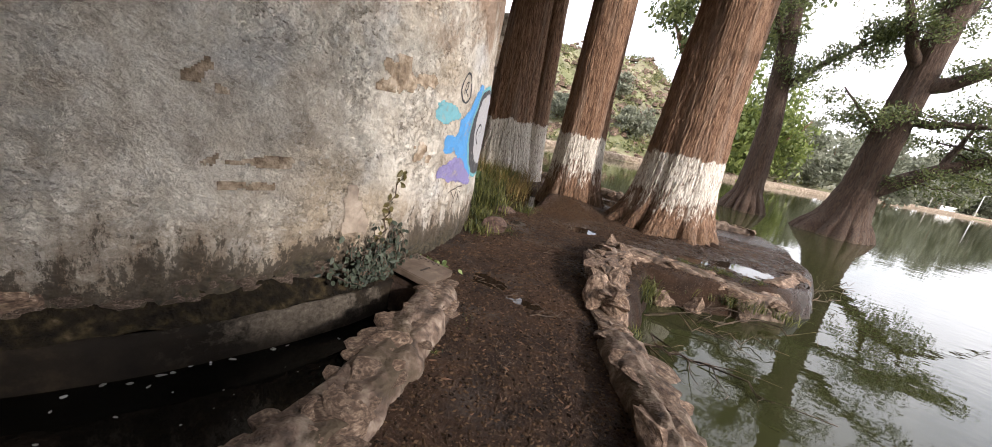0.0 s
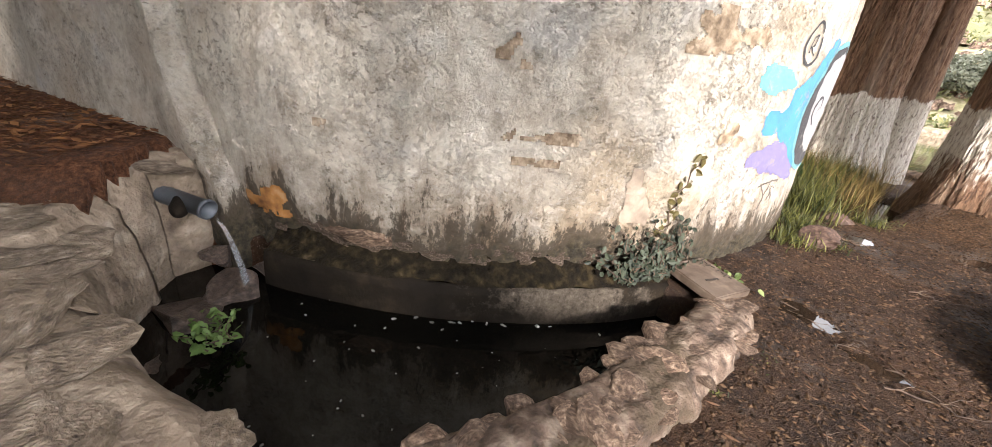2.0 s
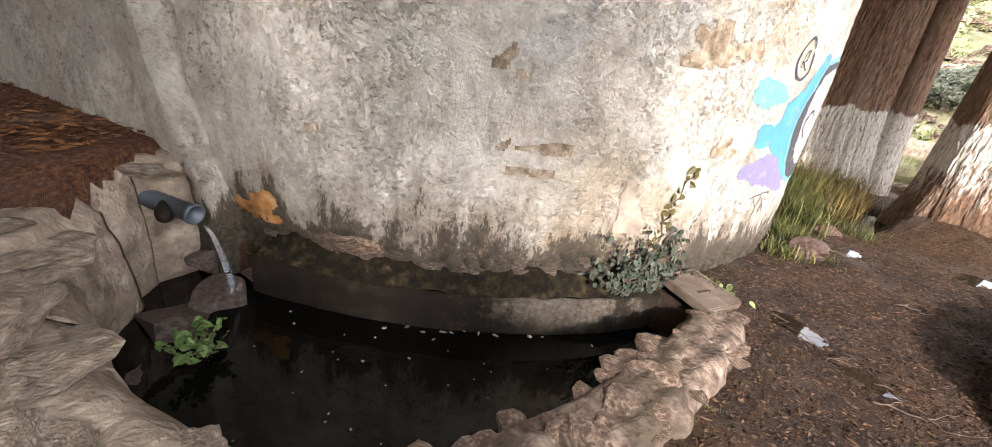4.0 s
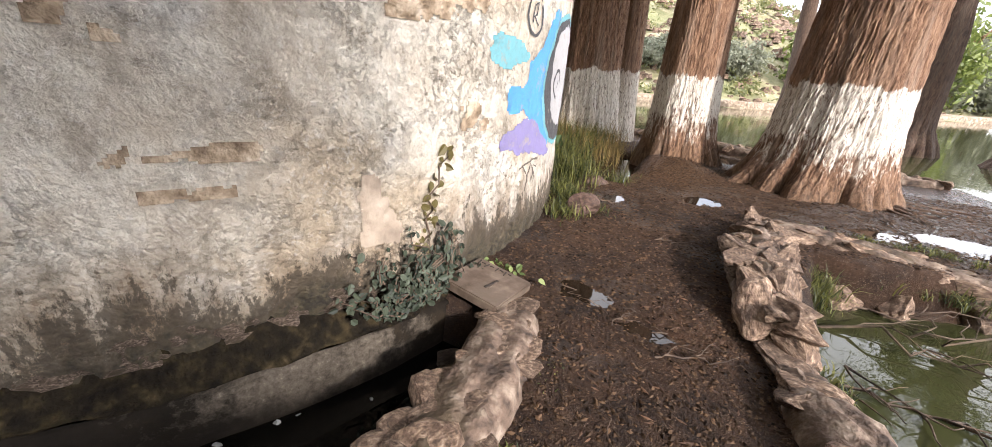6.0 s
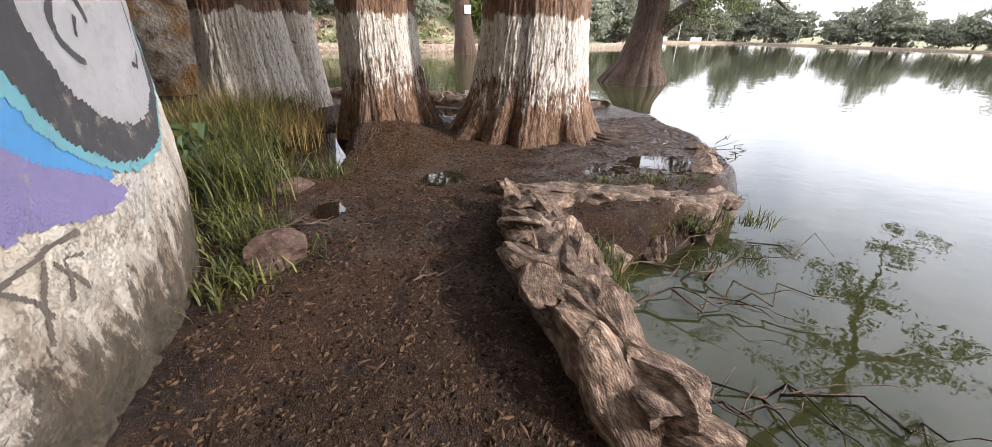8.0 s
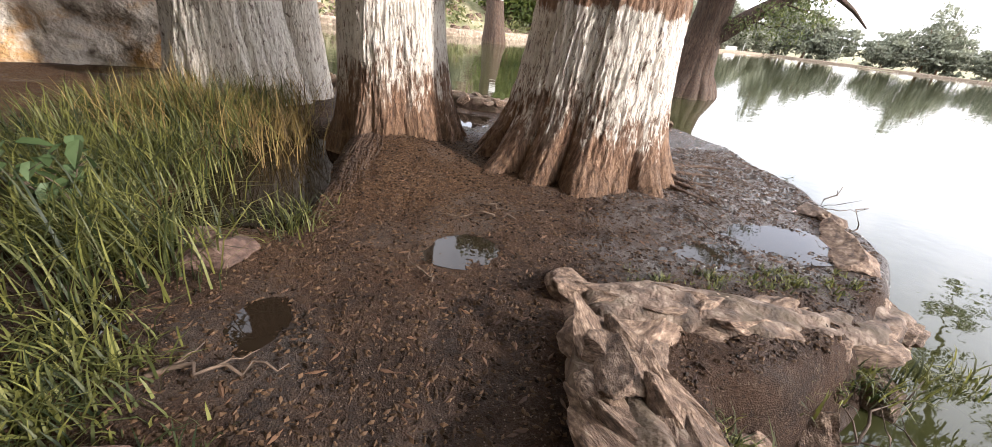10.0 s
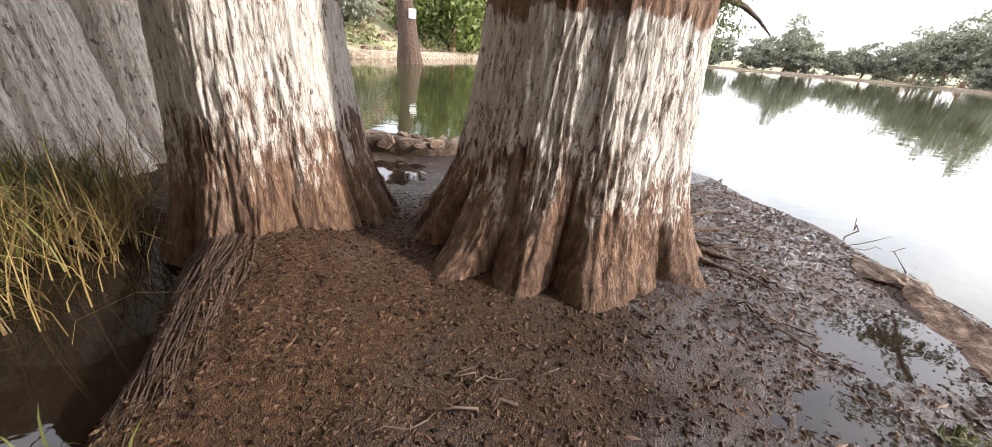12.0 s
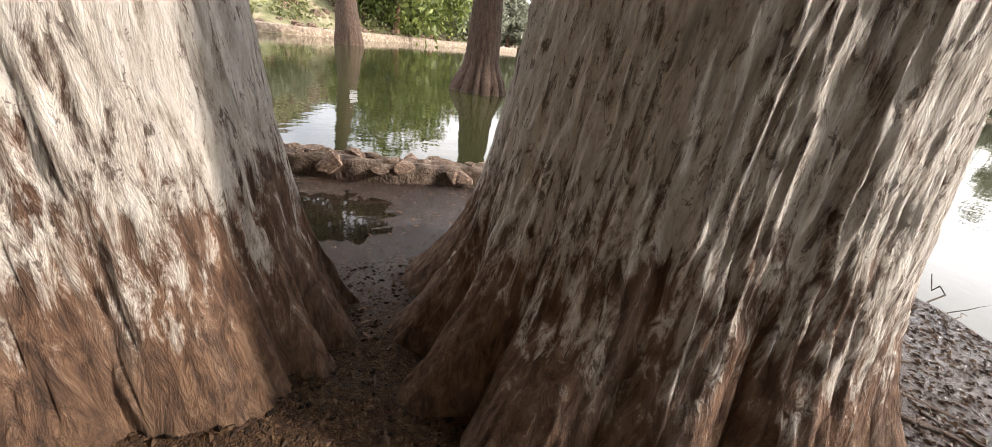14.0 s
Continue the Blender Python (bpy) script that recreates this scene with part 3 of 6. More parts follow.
def bank_wall():
    """The straight old wall that runs on from the round one, behind the leaf-covered bank."""
    a, b = np.array((-2.42, 1.05)), np.array((-9.0, -2.45))
    d = (b - a) / np.linalg.norm(b - a)
    n = np.array((d[1], -d[0]))
    n = n if n[1] < 0 else -n
    us, zs = np.arange(0, 7.4, 0.06), np.arange(-0.3, 4.6, 0.06)
    U, Z = np.meshgrid(us, zs)
    # the near edge leans back along a crack
    shift = smooth(0.2, 1.3, Z) * 0.42 + 0.04 * vnoise(Z * 5, 0 * Z, 0, 3)
    UU = U + shift * np.exp(-U * 1.5)
    off = 0.05 + 0.03 * fbm(U * 1.3, Z * 1.3, 0, 4, 70) + 0.012 * fbm(U * 8, Z * 8, 0, 3, 75)
    fr = np.c_[(a[0] + d[0] * UU + n[0] * off).ravel(), (a[1] + d[1] * UU + n[1] * off).ravel(), Z.ravel()]
    bk = np.c_[(a[0] + d[0] * UU - n[0] * 0.4).ravel(), (a[1] + d[1] * UU - n[1] * 0.4).ravel(), Z.ravel()]
    nu, nv, k = len(us), len(zs), len(fr)
    f = grid_faces(nu, nv) + [tuple(reversed([i + k for i in q])) for q in grid_faces(nu, nv)]
    for v in range(nv - 1):
        p, q = v * nu, (v + 1) * nu
        f.append((p, q, q + k, p + k))
    for u in range(nu - 1):
        p, q = (nv - 1) * nu + u, (nv - 1) * nu + u + 1
        f.append((p, q, q + k, p + k))
    tagged(put("wall_bank", mesh_of("wall_bank", fr.tolist() + bk.tolist(), f, PLASTER)), "rough old plastered stone wall behind the leafy bank", "wall", kind="structure")


bank_wall()


# ---- stones ----
def stone_mesh(name, mat, seed, sx=1.0, sy=1.0, sz=1.0, sub=2, rough=0.28, flat=0.0):
    """An angular stone of about one metre, cut by random planes."""
    rnd = random.Random(seed)
    bm = bmesh.new()
    bmesh.ops.create_icosphere(bm, subdivisions=sub, radius=0.62)
    cuts = []
    for _ in range(11):
        n = Vector((rnd.gauss(0, 1), rnd.gauss(0, 1), rnd.gauss(0, 1))).normalized()
        cuts.append((n, rnd.uniform(0.32, 0.5)))
    for v in bm.verts:
        for n, d in cuts:
            k = v.co.dot(n) - d
            if k > 0:
                v.co -= n * k
        v.co *= 1 + rough * 0.35 * noise.noise(v.co * 2.3 + Vector((seed * 7.1, 0, 0))) + rough * 0.16 * noise.noise(v.co * 6 + Vector((seed * 3.1, 5, 0)))
        v.co = Vector((v.co.x * sx, v.co.y * sy, v.co.z * sz))
    me = bpy.data.meshes.new(name)
    bm.to_mesh(me)
    bm.free()
    me.materials.append(mat)
    me.polygons.foreach_set("use_smooth", [False] * len(me.polygons))
    return me


STONES = [stone_mesh("stone", STONE, s) for s in range(10)]
STONES_FINE = [stone_mesh("stone", STONE, 40 + s, sub=4, rough=0.6) for s in range(6)]


def strip_core(name, line, widths, tops, bottom, mat, label, category, seed, step=0.035, edge=0.06):
    """A low wall with a rough rounded top along a line, widths and tops given at its points."""
    p = np.array(line, float)
    cum = np.r_[0, np.cumsum(np.hypot(*np.diff(p, axis=0).T))]
    n = max(4, int(cum[-1] / step))
    t = np.linspace(0, cum[-1], n)
    c = np.c_[np.interp(t, cum, p[:, 0]), np.interp(t, cum, p[:, 1])]
    tan = np.gradient(c, axis=0)
    tan /= np.linalg.norm(tan, axis=1)[:, None]
    nor = np.c_[tan[:, 1], -tan[:, 0]]
    w, top = np.interp(t, cum, widths), np.interp(t, cum, tops)
    prof = [(-1.06, 0.0), (-1.05, 0.25), (-1.0, 0.5), (-0.98, 0.72), (-0.92, 0.9), (-0.75, 0.98), (-0.45, 1.0), (-0.15, 1.02), (0.15, 1.0), (0.45, 1.01), (0.75, 0.98), (0.92, 0.88), (0.99, 0.7), (1.0, 0.5), (1.05, 0.25), (1.06, 0)]
    fine = np.linspace(0, len(prof) - 1, 46)
    prof = list(zip(np.interp(fine, range(len(prof)), [q[0] for q in prof]), np.interp(fine, range(len(prof)), [q[1] for q in prof])))
    v = []
    for i in range(n):
        end = min(1.0, (min(t[i], cum[-1] - t[i]) + 0.015) / edge)
        for s, h in prof:
            k = w[i] / 2 * s * (0.55 + 0.45 * end ** 0.5)
            v.append((c[i, 0] + nor[i, 0] * k, c[i, 1] + nor[i, 1] * k, bottom + (top[i] - bottom) * h * (0.7 + 0.3 * end ** 0.5)))
    v = np.array(v)
    q = fbm(v[:, 0] * 5, v[:, 1] * 5, v[:, 2] * 5, 4, seed)
    q2 = vnoise(v[:, 0] * 14, v[:, 1] * 14, v[:, 2] * 14, seed + 9)
    idx = np.arange(len(v)) // len(prof)
    v[:, :2] += nor[idx] * (0.03 * q + 0.012 * q2)[:, None]
    v[:, 2] += 0.022 * q + 0.012 * q2 + 0.006 * fbm(v[:, 0] * 30, v[:, 1] * 30, v[:, 2] * 30, 2, seed + 17)
    f = grid_faces(len(prof), n)
    f = [tuple(reversed(a)) for a in f]
    f += [tuple(range(len(prof))), tuple(reversed(range((n - 1) * len(prof), n * len(prof))))]
    ob = put(name, mesh_of(name, v, f, mat))
    return tagged(ob, label, category, kind="structure"), c, nor, w, top


def strew(parent, c, nor, w, top, count, size, seed, meshes, depth=0.3, side=1.0, flat=0.5, tilt=14, along=None, long=1.0):
    """Stones bedded in the top and flanks of a low wall."""
    rnd = random.Random(seed)
    for k in range(count):
        i = min(len(c) - 1, int((k + rnd.random()) / count * len(c)))
        s = rnd.uniform(-side, side)
        d = rnd.uniform(*size)
        x, y = c[i] + nor[i] * (w[i] / 2 * s * 0.95)
        z = top[i] - d * depth - (abs(s) ** 3) * 0.05
        m = pose(x, y, z, rnd.gauss(0, tilt), rnd.gauss(0, tilt), rnd.uniform(0, 360) if along is None else math.degrees(math.atan2(nor[i][0], -nor[i][1])) + rnd.gauss(0, along)) @ Matrix.Diagonal((d * long * rnd.uniform(0.8, 1.3), d * rnd.uniform(0.65, 1.0), d * flat * rnd.uniform(0.7, 1.2), 1))
        put("stone", rnd.choice(meshes), parent, m=m)


curb, *_c = strip_core("basin_curb", [(-0.4, 0.6), (-0.24, 1.2), (-0.2, 1.65), (-0.17, 2.1), (-0.2, 2.6), (-0.29, 3.2), (-0.42, 3.62)], [0.42, 0.4, 0.36, 0.36, 0.37, 0.38, 0.36],
                       [0.14, 0.15, 0.15, 0.13, 0.13, 0.11, 0.08], -0.75, MORTAR, "low curb of rubble stone set in muddy mortar", "curb", 5)
strew(curb, *_c, 66, (0.12, 0.27), 11, STONES, depth=0.06, flat=0.17, tilt=4, side=0.84)
near_wall, *_c = strip_core("near_stone_edge", [(2.0, -1.0), (1.75, 0.7), (1.5, 1.9), (1.33, 2.75), (1.16, 3.3), (1.0, 3.75), (0.95, 3.98)], [0.6, 0.5, 0.4, 0.36, 0.32, 0.28, 0.2], [0.2, 0.2, 0.19, 0.17, 0.14, 0.10, 0.06], -0.8, MORTAR,
                            "flat-topped rubble edge along the lake side of the walk", "stone edge", 8)
strew(near_wall, *_c, 40, (0.18, 0.34), 12, STONES_FINE, depth=0.10, flat=0.24, tilt=6, side=0.75)
rock_wall, *_c = strip_core("rock_wall", [(0.92, 4.2), (0.85, 4.6), (0.84, 5.1), (0.87, 5.6), (0.92, 6.12)], [0.2, 0.34, 0.40, 0.44, 0.36], [0.10, 0.16, 0.18, 0.19, 0.12], -0.8, MORTAR,
                            "rough rock wall beside the lake", "rock wall", 14)
strew(rock_wall, *_c, 52, (0.15, 0.30), 13, STONES_FINE, depth=0.12, flat=0.5, tilt=13, side=0.8, along=16, long=1.7)
cross_wall, *_c = strip_core("spit_rocks", [(0.92, 6.42), (1.35, 6.45), (1.8, 6.36), (2.25, 6.3), (2.7, 6.42), (3.05, 6.55)], [0.34, 0.4, 0.38, 0.34, 0.32, 0.3],
                             [0.06, 0.06, 0.04, -0.01, -0.06, -0.08], -0.8, MORTAR, "line of pale rocks holding the earth spit", "rock wall", 18)
strew(cross_wall, *_c, 26, (0.2, 0.36), 15, STONES_FINE, depth=0.2, flat=0.45, tilt=12, along=25, long=1.3)
rear_wall, *_c = strip_core("rear_stone_edge", [(-3.0, 11.9), (-0.6, 11.45), (0.2, 11.2), (1.0, 10.85), (1.6, 10.7), (3.6, 10.5)], [0.3] * 6, [0.14, 0.15, 0.16, 0.15, 0.14, 0.1], -0.8, MORTAR,
                            "low stone edge between the trees and the lake", "stone edge", 22)
strew(rear_wall, *_c, 70, (0.13, 0.26), 16, STONES, depth=0.12, flat=0.6)


def slab():
    """The concrete cover lying beside the basin."""
    bm = bmesh.new()
    bmesh.ops.create_cube(bm, size=1)
    bmesh.ops.scale(bm, vec=(0.39, 0.38, 0.06), verts=bm.verts)
    bmesh.ops.bevel(bm, geom=bm.edges[:] + bm.verts[:], offset=0.008, segments=2, affect="EDGES")
    ob = part("concrete_cover", bm, CONCRETE, None, shade=False)
    ob.matrix_basis = pose(-0.62, 3.69, 0.095, -2, 6, -5)
    return tagged(ob, "small square concrete inspection cover with scratched marks, beside the basin", "cover")


COVER = slab()
_dark = material("dark_groove", [(0.3, (0.012, 0.009, 0.007)), (0.7, (0.04, 0.03, 0.022))], 20)


def cover_mark(name, x, y, lx, ly, rz, mat):
    bm = bmesh.new()
    bmesh.ops.create_cube(bm, size=1)
    bmesh.ops.scale(bm, vec=(lx, ly, 0.006), verts=bm.verts)
    bmesh.ops.bevel(bm, geom=bm.edges[:], offset=0.0015, segments=1, affect="EDGES")
    part(name, bm, mat, COVER, shade=False).matrix_basis = pose(x, y, 0.0315, 0, 0, rz)


cover_mark("lifting_slot", 0.04, -0.02, 0.016, 0.12, -6, _dark)
cover_mark("lifting_bar", 0.055, -0.03, 0.008, 0.09, 4, CONCRETE)
for _x, _y, _lx, _ly, _r in ((-0.16, 0.14, 0.008, 0.05, 10), (-0.13, 0.14, 0.03, 0.007, 0), (-0.10, 0.13, 0.008, 0.05, -8), (-0.07, 0.145, 0.026, 0.007, 14), (-0.03, 0.14, 0.007, 0.045, 4), (0.0, 0.15, 0.03, 0.007, -10), (0.03, 0.14, 0.007, 0.05, 12), (0.06, 0.15, 0.022, 0.007, 0)):
    cover_mark("scratched_mark", _x, _y, _lx, _ly, _r, _dark)


# ---- tree trunks ----
def trunk_mesh(name, mat, sections, flutes, seed, nu=220, step=0.06, ridge=0.085, toes=0.16, toe_h=0.5, oval=(1, 1, 0)):
    """A trunk through sections (z, x, y, radius), with buttress flutes at the foot and stringy vertical ridges."""
    s = np.array(sections, float)
    zs = np.concatenate([np.arange(s[0, 0], min(3.0, s[-1, 0]), step), np.arange(min(3.0, s[-1, 0]), s[-1, 0] + 1e-6, step * 5)]) if s[-1, 0] > 3 else np.arange(s[0, 0], s[-1, 0] + 1e-6, step)
    a = np.linspace(0, 2 * math.pi, nu, endpoint=False)
    A, Z = np.meshgrid(a, zs)
    R = np.interp(Z, s[:, 0], s[:, 3])
    foot = np.exp(-np.clip(Z, 0, None) / toe_h)
    wob = 0.5 * fbm(np.cos(A) * 1.2, np.sin(A) * 1.2, Z * 0.35, 3, seed)
    lobes = sum(am * np.cos(k * A + ph + 0.25 * Z) for k, am, ph in flutes)
    ridges = 0.55 * np.abs(vnoise(A * nu / 18.0 / 1.7 + 0.8 * wob + 0.6 * vnoise(A * 3, Z * 2, 0, seed + 5), Z * 2.2, 0, seed + 3)) + 0.6 * np.abs(vnoise(A * nu / 18.0 * 1.5 + wob, Z * 6.0, 0, seed + 6)) + 0.4 * vnoise(A * nu / 6.0, Z * 11.0, 0, seed + 7)
    toe = toes * foot * np.abs(np.sin(A * 6.5 + 1.5 * vnoise(A * 2, 0 * Z, 0, seed + 11))) ** 0.7
    ca, sa = math.cos(radians(oval[2])), math.sin(radians(oval[2]))
    r = R * (1 + lobes * (0.45 + 0.55 * foot) + 0.06 * wob) + toe * R - ridge * R * 0.6 * ridges
    ox, oy = np.cos(A) * r * oval[0], np.sin(A) * r * oval[1]
    X = np.interp(Z, s[:, 0], s[:, 1]) + ox * ca - oy * sa
    Y = np.interp(Z, s[:, 0], s[:, 2]) + ox * sa + oy * ca
    v = np.c_[X.ravel(), Y.ravel(), Z.ravel()]
    f = grid_faces(nu, len(zs), wrap=True) + [tuple(range((len(zs) - 1) * nu, len(zs) * nu))]
    return mesh_of(name, v, f, mat)


def limb_mesh(name, mat, lines, seed=0, sides=9):
    """Branches: each line is a list of (x, y, z, radius)."""
    v, f = [], []
    for line in lines:
        p = np.array(line, float)
        k0 = len(v)
        for i in range(len(p)):
            t = p[min(i + 1, len(p) - 1), :3] - p[max(i - 1, 0), :3]
            t = Vector(t).normalized()
            u = t.orthogonal().normalized()
            w = t.cross(u)
            for j in range(sides):
                a = 2 * math.pi * j / sides
                r = p[i, 3] * (1 + 0.12 * math.sin(3 * a + i + seed))
                c = Vector(p[i, :3]) + (u * math.cos(a) + w * math.sin(a)) * r
                v.append(tuple(c))
        for i in range(len(p) - 1):
            for j in range(sides):
                a, b = k0 + i * sides + j, k0 + i * sides + (j + 1) % sides
                f.append((a, b, b + sides, a + sides))
        f.append(tuple(k0 + (len(p) - 1) * sides + j for j in range(sides)))
    return mesh_of(name, v, f, mat)


def wander(start, to, r0, r1, n, seed, droop=0.0, jag=0.12):
    """A crooked branch line."""
    rnd = random.Random(seed)
    a, b = np.array(start, float), np.array(to, float)
    length = np.linalg.norm(b - a)
    out = []
    for i in range(n):
        t = i / (n - 1)
        q = a + (b - a) * t + np.array([rnd.gauss(0, 1), rnd.gauss(0, 1), rnd.gauss(0, 0.7)]) * jag * length / n * (1 if 0 < i else 0)
        q[2] -= droop * t * t
        out.append((*q, r0 + (r1 - r0) * t))
    return out


def leaf_cloud(name, mat, centres, per, spread, size, seed, hang=0.0, narrow=0.45):
    """Many small leaves in loose clumps round the centres; hang stretches the clumps downwards."""
    rng = np.random.default_rng(seed)
    c = np.repeat(np.array(centres, float), per, 0)
    n = len(c)
    off = rng.normal(0, 1, (n, 3)) * np.array(spread)
    off[:, 2] -= hang * np.abs(rng.normal(0, 1, n))
    p = c + off
    u = rng.normal(0, 1, (n, 3))
    u[:, 2] -= 0.8 if hang else 0.0
    u /= np.linalg.norm(u, axis=1)[:, None]
    w = np.cross(u, rng.normal(0, 1, (n, 3)))
    w /= np.linalg.norm(w, axis=1)[:, None] + 1e-9
    s = size * rng.uniform(0.6, 1.4, n)[:, None]
    a, b, d, e = p - u * s, p + w * s * narrow, p + u * s, p - w * s * narrow
    v = np.stack([a, b, d, e], 1).reshape(-1, 3)
    me = bpy.data.meshes.new(name)
    me.vertices.add(4 * n)
    me.vertices.foreach_set("co", v.astype(np.float32).ravel())
    me.loops.add(4 * n)
    me.loops.foreach_set("vertex_index", np.arange(4 * n, dtype=np.int32))
    me.polygons.add(n)
    me.polygons.foreach_set("loop_start", np.arange(0, 4 * n, 4, dtype=np.int32))
    me.update(calc_edges=True)
    me.materials.append(mat)
    return me


def big_tree(label, trunks, limbs, clumps, per, seed, leaf=0.16, spread=(0.55, 0.55, 0.4), hang=0.25, leaf_mat=None, bark=None):
    root = empty("tree", trunks[0][1][0][1], trunks[0][1][0][2], 0)
    tagged(root, label, "tree")
    back = Matrix.Translation(-root.location)
    for mat, sections, flutes, kw in trunks:
        put("trunk", trunk_mesh("trunk", mat, sections, flutes, seed, **kw), root, m=back)
    if limbs:
        thick = [b for b in limbs if b[0][3] > 0.05]
        for b in thick:
            put("limb", limb_mesh("limb", bark or BARK, [b], seed), root, m=back)
        thin = [b for b in limbs if b[0][3] <= 0.05]
        if thin:
            put("twig_spray", limb_mesh("twig_spray", bark or BARK, thin, seed, 5), root, m=back)["kind"] = "stuff"
    if clumps:
        put("crown", leaf_cloud("crown", leaf_mat or LEAF_CYPRESS, clumps, per, spread, leaf, seed, hang), root, m=back)
    return root


def crown_points(centre, radii, n, seed, hollow=0.45):
    rng = np.random.default_rng(seed)
    d = rng.normal(0, 1, (n, 3))
    d /= np.linalg.norm(d, axis=1)[:, None]
    r = hollow + (1 - hollow) * rng.random(n) ** 0.6
    return (np.array(centre) + d * r[:, None] * np.array(radii)).tolist()


def feather(lines, seed, length=(0.5, 1.5), each=7):
    """Side branches along the limbs, and the points along them where leaves hang."""
    rnd = random.Random(seed)
    subs, pts = [], []
    for line in lines:
        for k in range(each):
            b = line[rnd.randrange(2, len(line))]
            a, ln = rnd.uniform(0, 6.283), rnd.uniform(*length)
            sub = wander(b[:3], (b[0] + math.cos(a) * ln, b[1] + math.sin(a) * ln, b[2] + rnd.uniform(-0.35, 0.5) * ln), min(0.03, b[3] * 0.6), 0.006, 6, rnd.randrange(9999), jag=0.3)
            subs.append(sub)
            pts += [p[:3] for p in sub[2:]]
    return subs, pts


def high_limbs(x, y, z, r, n, reach, seed):
    rnd = random.Random(seed)
    out = []
    for k in range(n):
        a = 2 * math.pi * (k + rnd.random() * 0.6) / n
        out.append(wander((x, y, z + rnd.uniform(-1.5, 1.5)), (x + math.cos(a) * reach, y + math.sin(a) * reach, z + rnd.uniform(0.5, 3.5)), r, r * 0.15, 9, seed * 31 + k))
    return out


_over = [[(1.74, 8.8, 5.6, 0.17), (3.2, 7.8, 5.2, 0.13), (5.3, 7.0, 4.6, 0.10), (7.2, 7.4, 4.3, 0.08), (9.0, 8.2, 4.15, 0.065), (11.0, 9.7, 4.2, 0.05), (13.2, 11.0, 4.2, 0.035), (15.5, 12.5, 4.3, 0.022), (17.5, 13.4, 4.3, 0.01)],
         wander((9.0, 8.2, 4.15), (12.0, 8.0, 4.6), 0.045, 0.01, 7, 61), wander((11.0, 9.7, 4.2), (13.0, 12.2, 4.6), 0.045, 0.01, 7, 62), wander((7.2, 7.4, 4.3), (9.2, 6.2, 4.9), 0.04, 0.01, 7, 63)]
_overs, _overp = feather(_over[:1] * 3 + _over[1:], 64, length=(0.5, 1.5), each=9)
big_tree("huge whitewashed cypress trunk with a flared fluted foot on the spit",
         [(BARK_T3, [(-0.3, 1.55, 8.72, 0.88), (0.0, 1.56, 8.70, 0.80), (0.5, 1.62, 8.70, 0.72), (1.2, 1.65, 8.72, 0.655), (2.2, 1.68, 8.75, 0.60), (3.9, 1.74, 8.8, 0.56), (9.0, 2.0, 9.0, 0.40), (13, 2.2, 9.1, 0.2)],
           [(5, 0.035, 0.4), (8, 0.03, 1.3), (3, 0.03, 2.0)], dict(toes=0.32, toe_h=0.34, nu=460, step=0.03, ridge=0.06))],
         # crown set out of view over the walk, to dim the sky light there
         high_limbs(2.0, 8.9, 7.0, 0.22, 10, 6.0, 3) + _over + _overs, crown_points((0.0, 5.8, 8.6), (4.2, 6.5, 2.4), 560, 1, 0.1), 70, 3, leaf=0.20, spread=(0.6, 0.6, 0.3))
_big = [o for o in scene.objects if o.name == "tree"][0]
put("low_spray", leaf_cloud("low_spray", LEAF_CYPRESS, [p for p in _overp if p[0] > 6.5], 34, (0.13, 0.13, 0.06), 0.05, 66, 0.1), _big, "feathery leaves of the limb over the lake", m=Matrix.Translation(-_big.location))
big_tree("whitewashed cypress trunk rising from a mound of matted roots",
         [(BARK_T2, [(-0.3, -0.18, 9.2, 0.68), (0.0, -0.18, 9.2, 0.62), (0.5, -0.21, 9.2, 0.54), (1.2, -0.24, 9.2, 0.485), (2.2, -0.25, 9.2, 0.43), (3.9, -0.24, 9.22, 0.40), (9.0, -0.2, 9.4, 0.28), (13, 0.0, 9.5, 0.15)],
           [(4, 0.04, 1.4), (7, 0.03, 0.2)], dict(toes=0.2, toe_h=0.36, nu=400, step=0.03, ridge=0.065))],
         # crown moved off its trunk, unseen above the round wall, as a light-blocking canopy
         high_limbs(-0.2, 9.3, 7.5, 0.16, 9, 5.5, 5), crown_points((-3.4, 4.0, 8.6), (5.0, 7.5, 2.4), 700, 2, 0.1), 70, 5, leaf=0.20, spread=(0.6, 0.6, 0.3))
big_tree("double whitewashed cypress trunk standing in tall grass",
         [(BARK_T1, [(-0.3, -2.2, 10.45, 0.76), (0.0, -2.2, 10.45, 0.70), (0.6, -2.2, 10.45, 0.63), (1.3, -2.22, 10.45, 0.57), (4.0, -2.2, 10.45, 0.46), (9, -2.0, 10.5, 0.3), (13, -1.8, 10.5, 0.15)],
           [(4, 0.05, 0.4), (7, 0.03, 1.2)], dict(toes=0.15, nu=300, step=0.05)),
          (BARK_T1, [(-0.3, -1.62, 10.85, 0.42), (0.0, -1.62, 10.85, 0.38), (1.3, -1.66, 10.85, 0.33), (4.0, -1.75, 10.85, 0.27), (9, -1.5, 11.2, 0.15)], [(3, 0.05, 0.4)], dict(toes=0.1, nu=160))],
         # first leaf mass is an added unseen canopy shading the start, far from this trunk
         high_limbs(-2.0, 10.5, 7.5, 0.15, 8, 5.0, 6), crown_points((-3.0, -2.5, 8.6), (7.0, 5.5, 2.4), 400, 4, 0.1) + crown_points((-2.5, 11.5, 9.0), (4.5, 4.0, 2.4), 260, 24, 0.1), 70, 6, leaf=0.20, spread=(0.6, 0.6, 0.3))

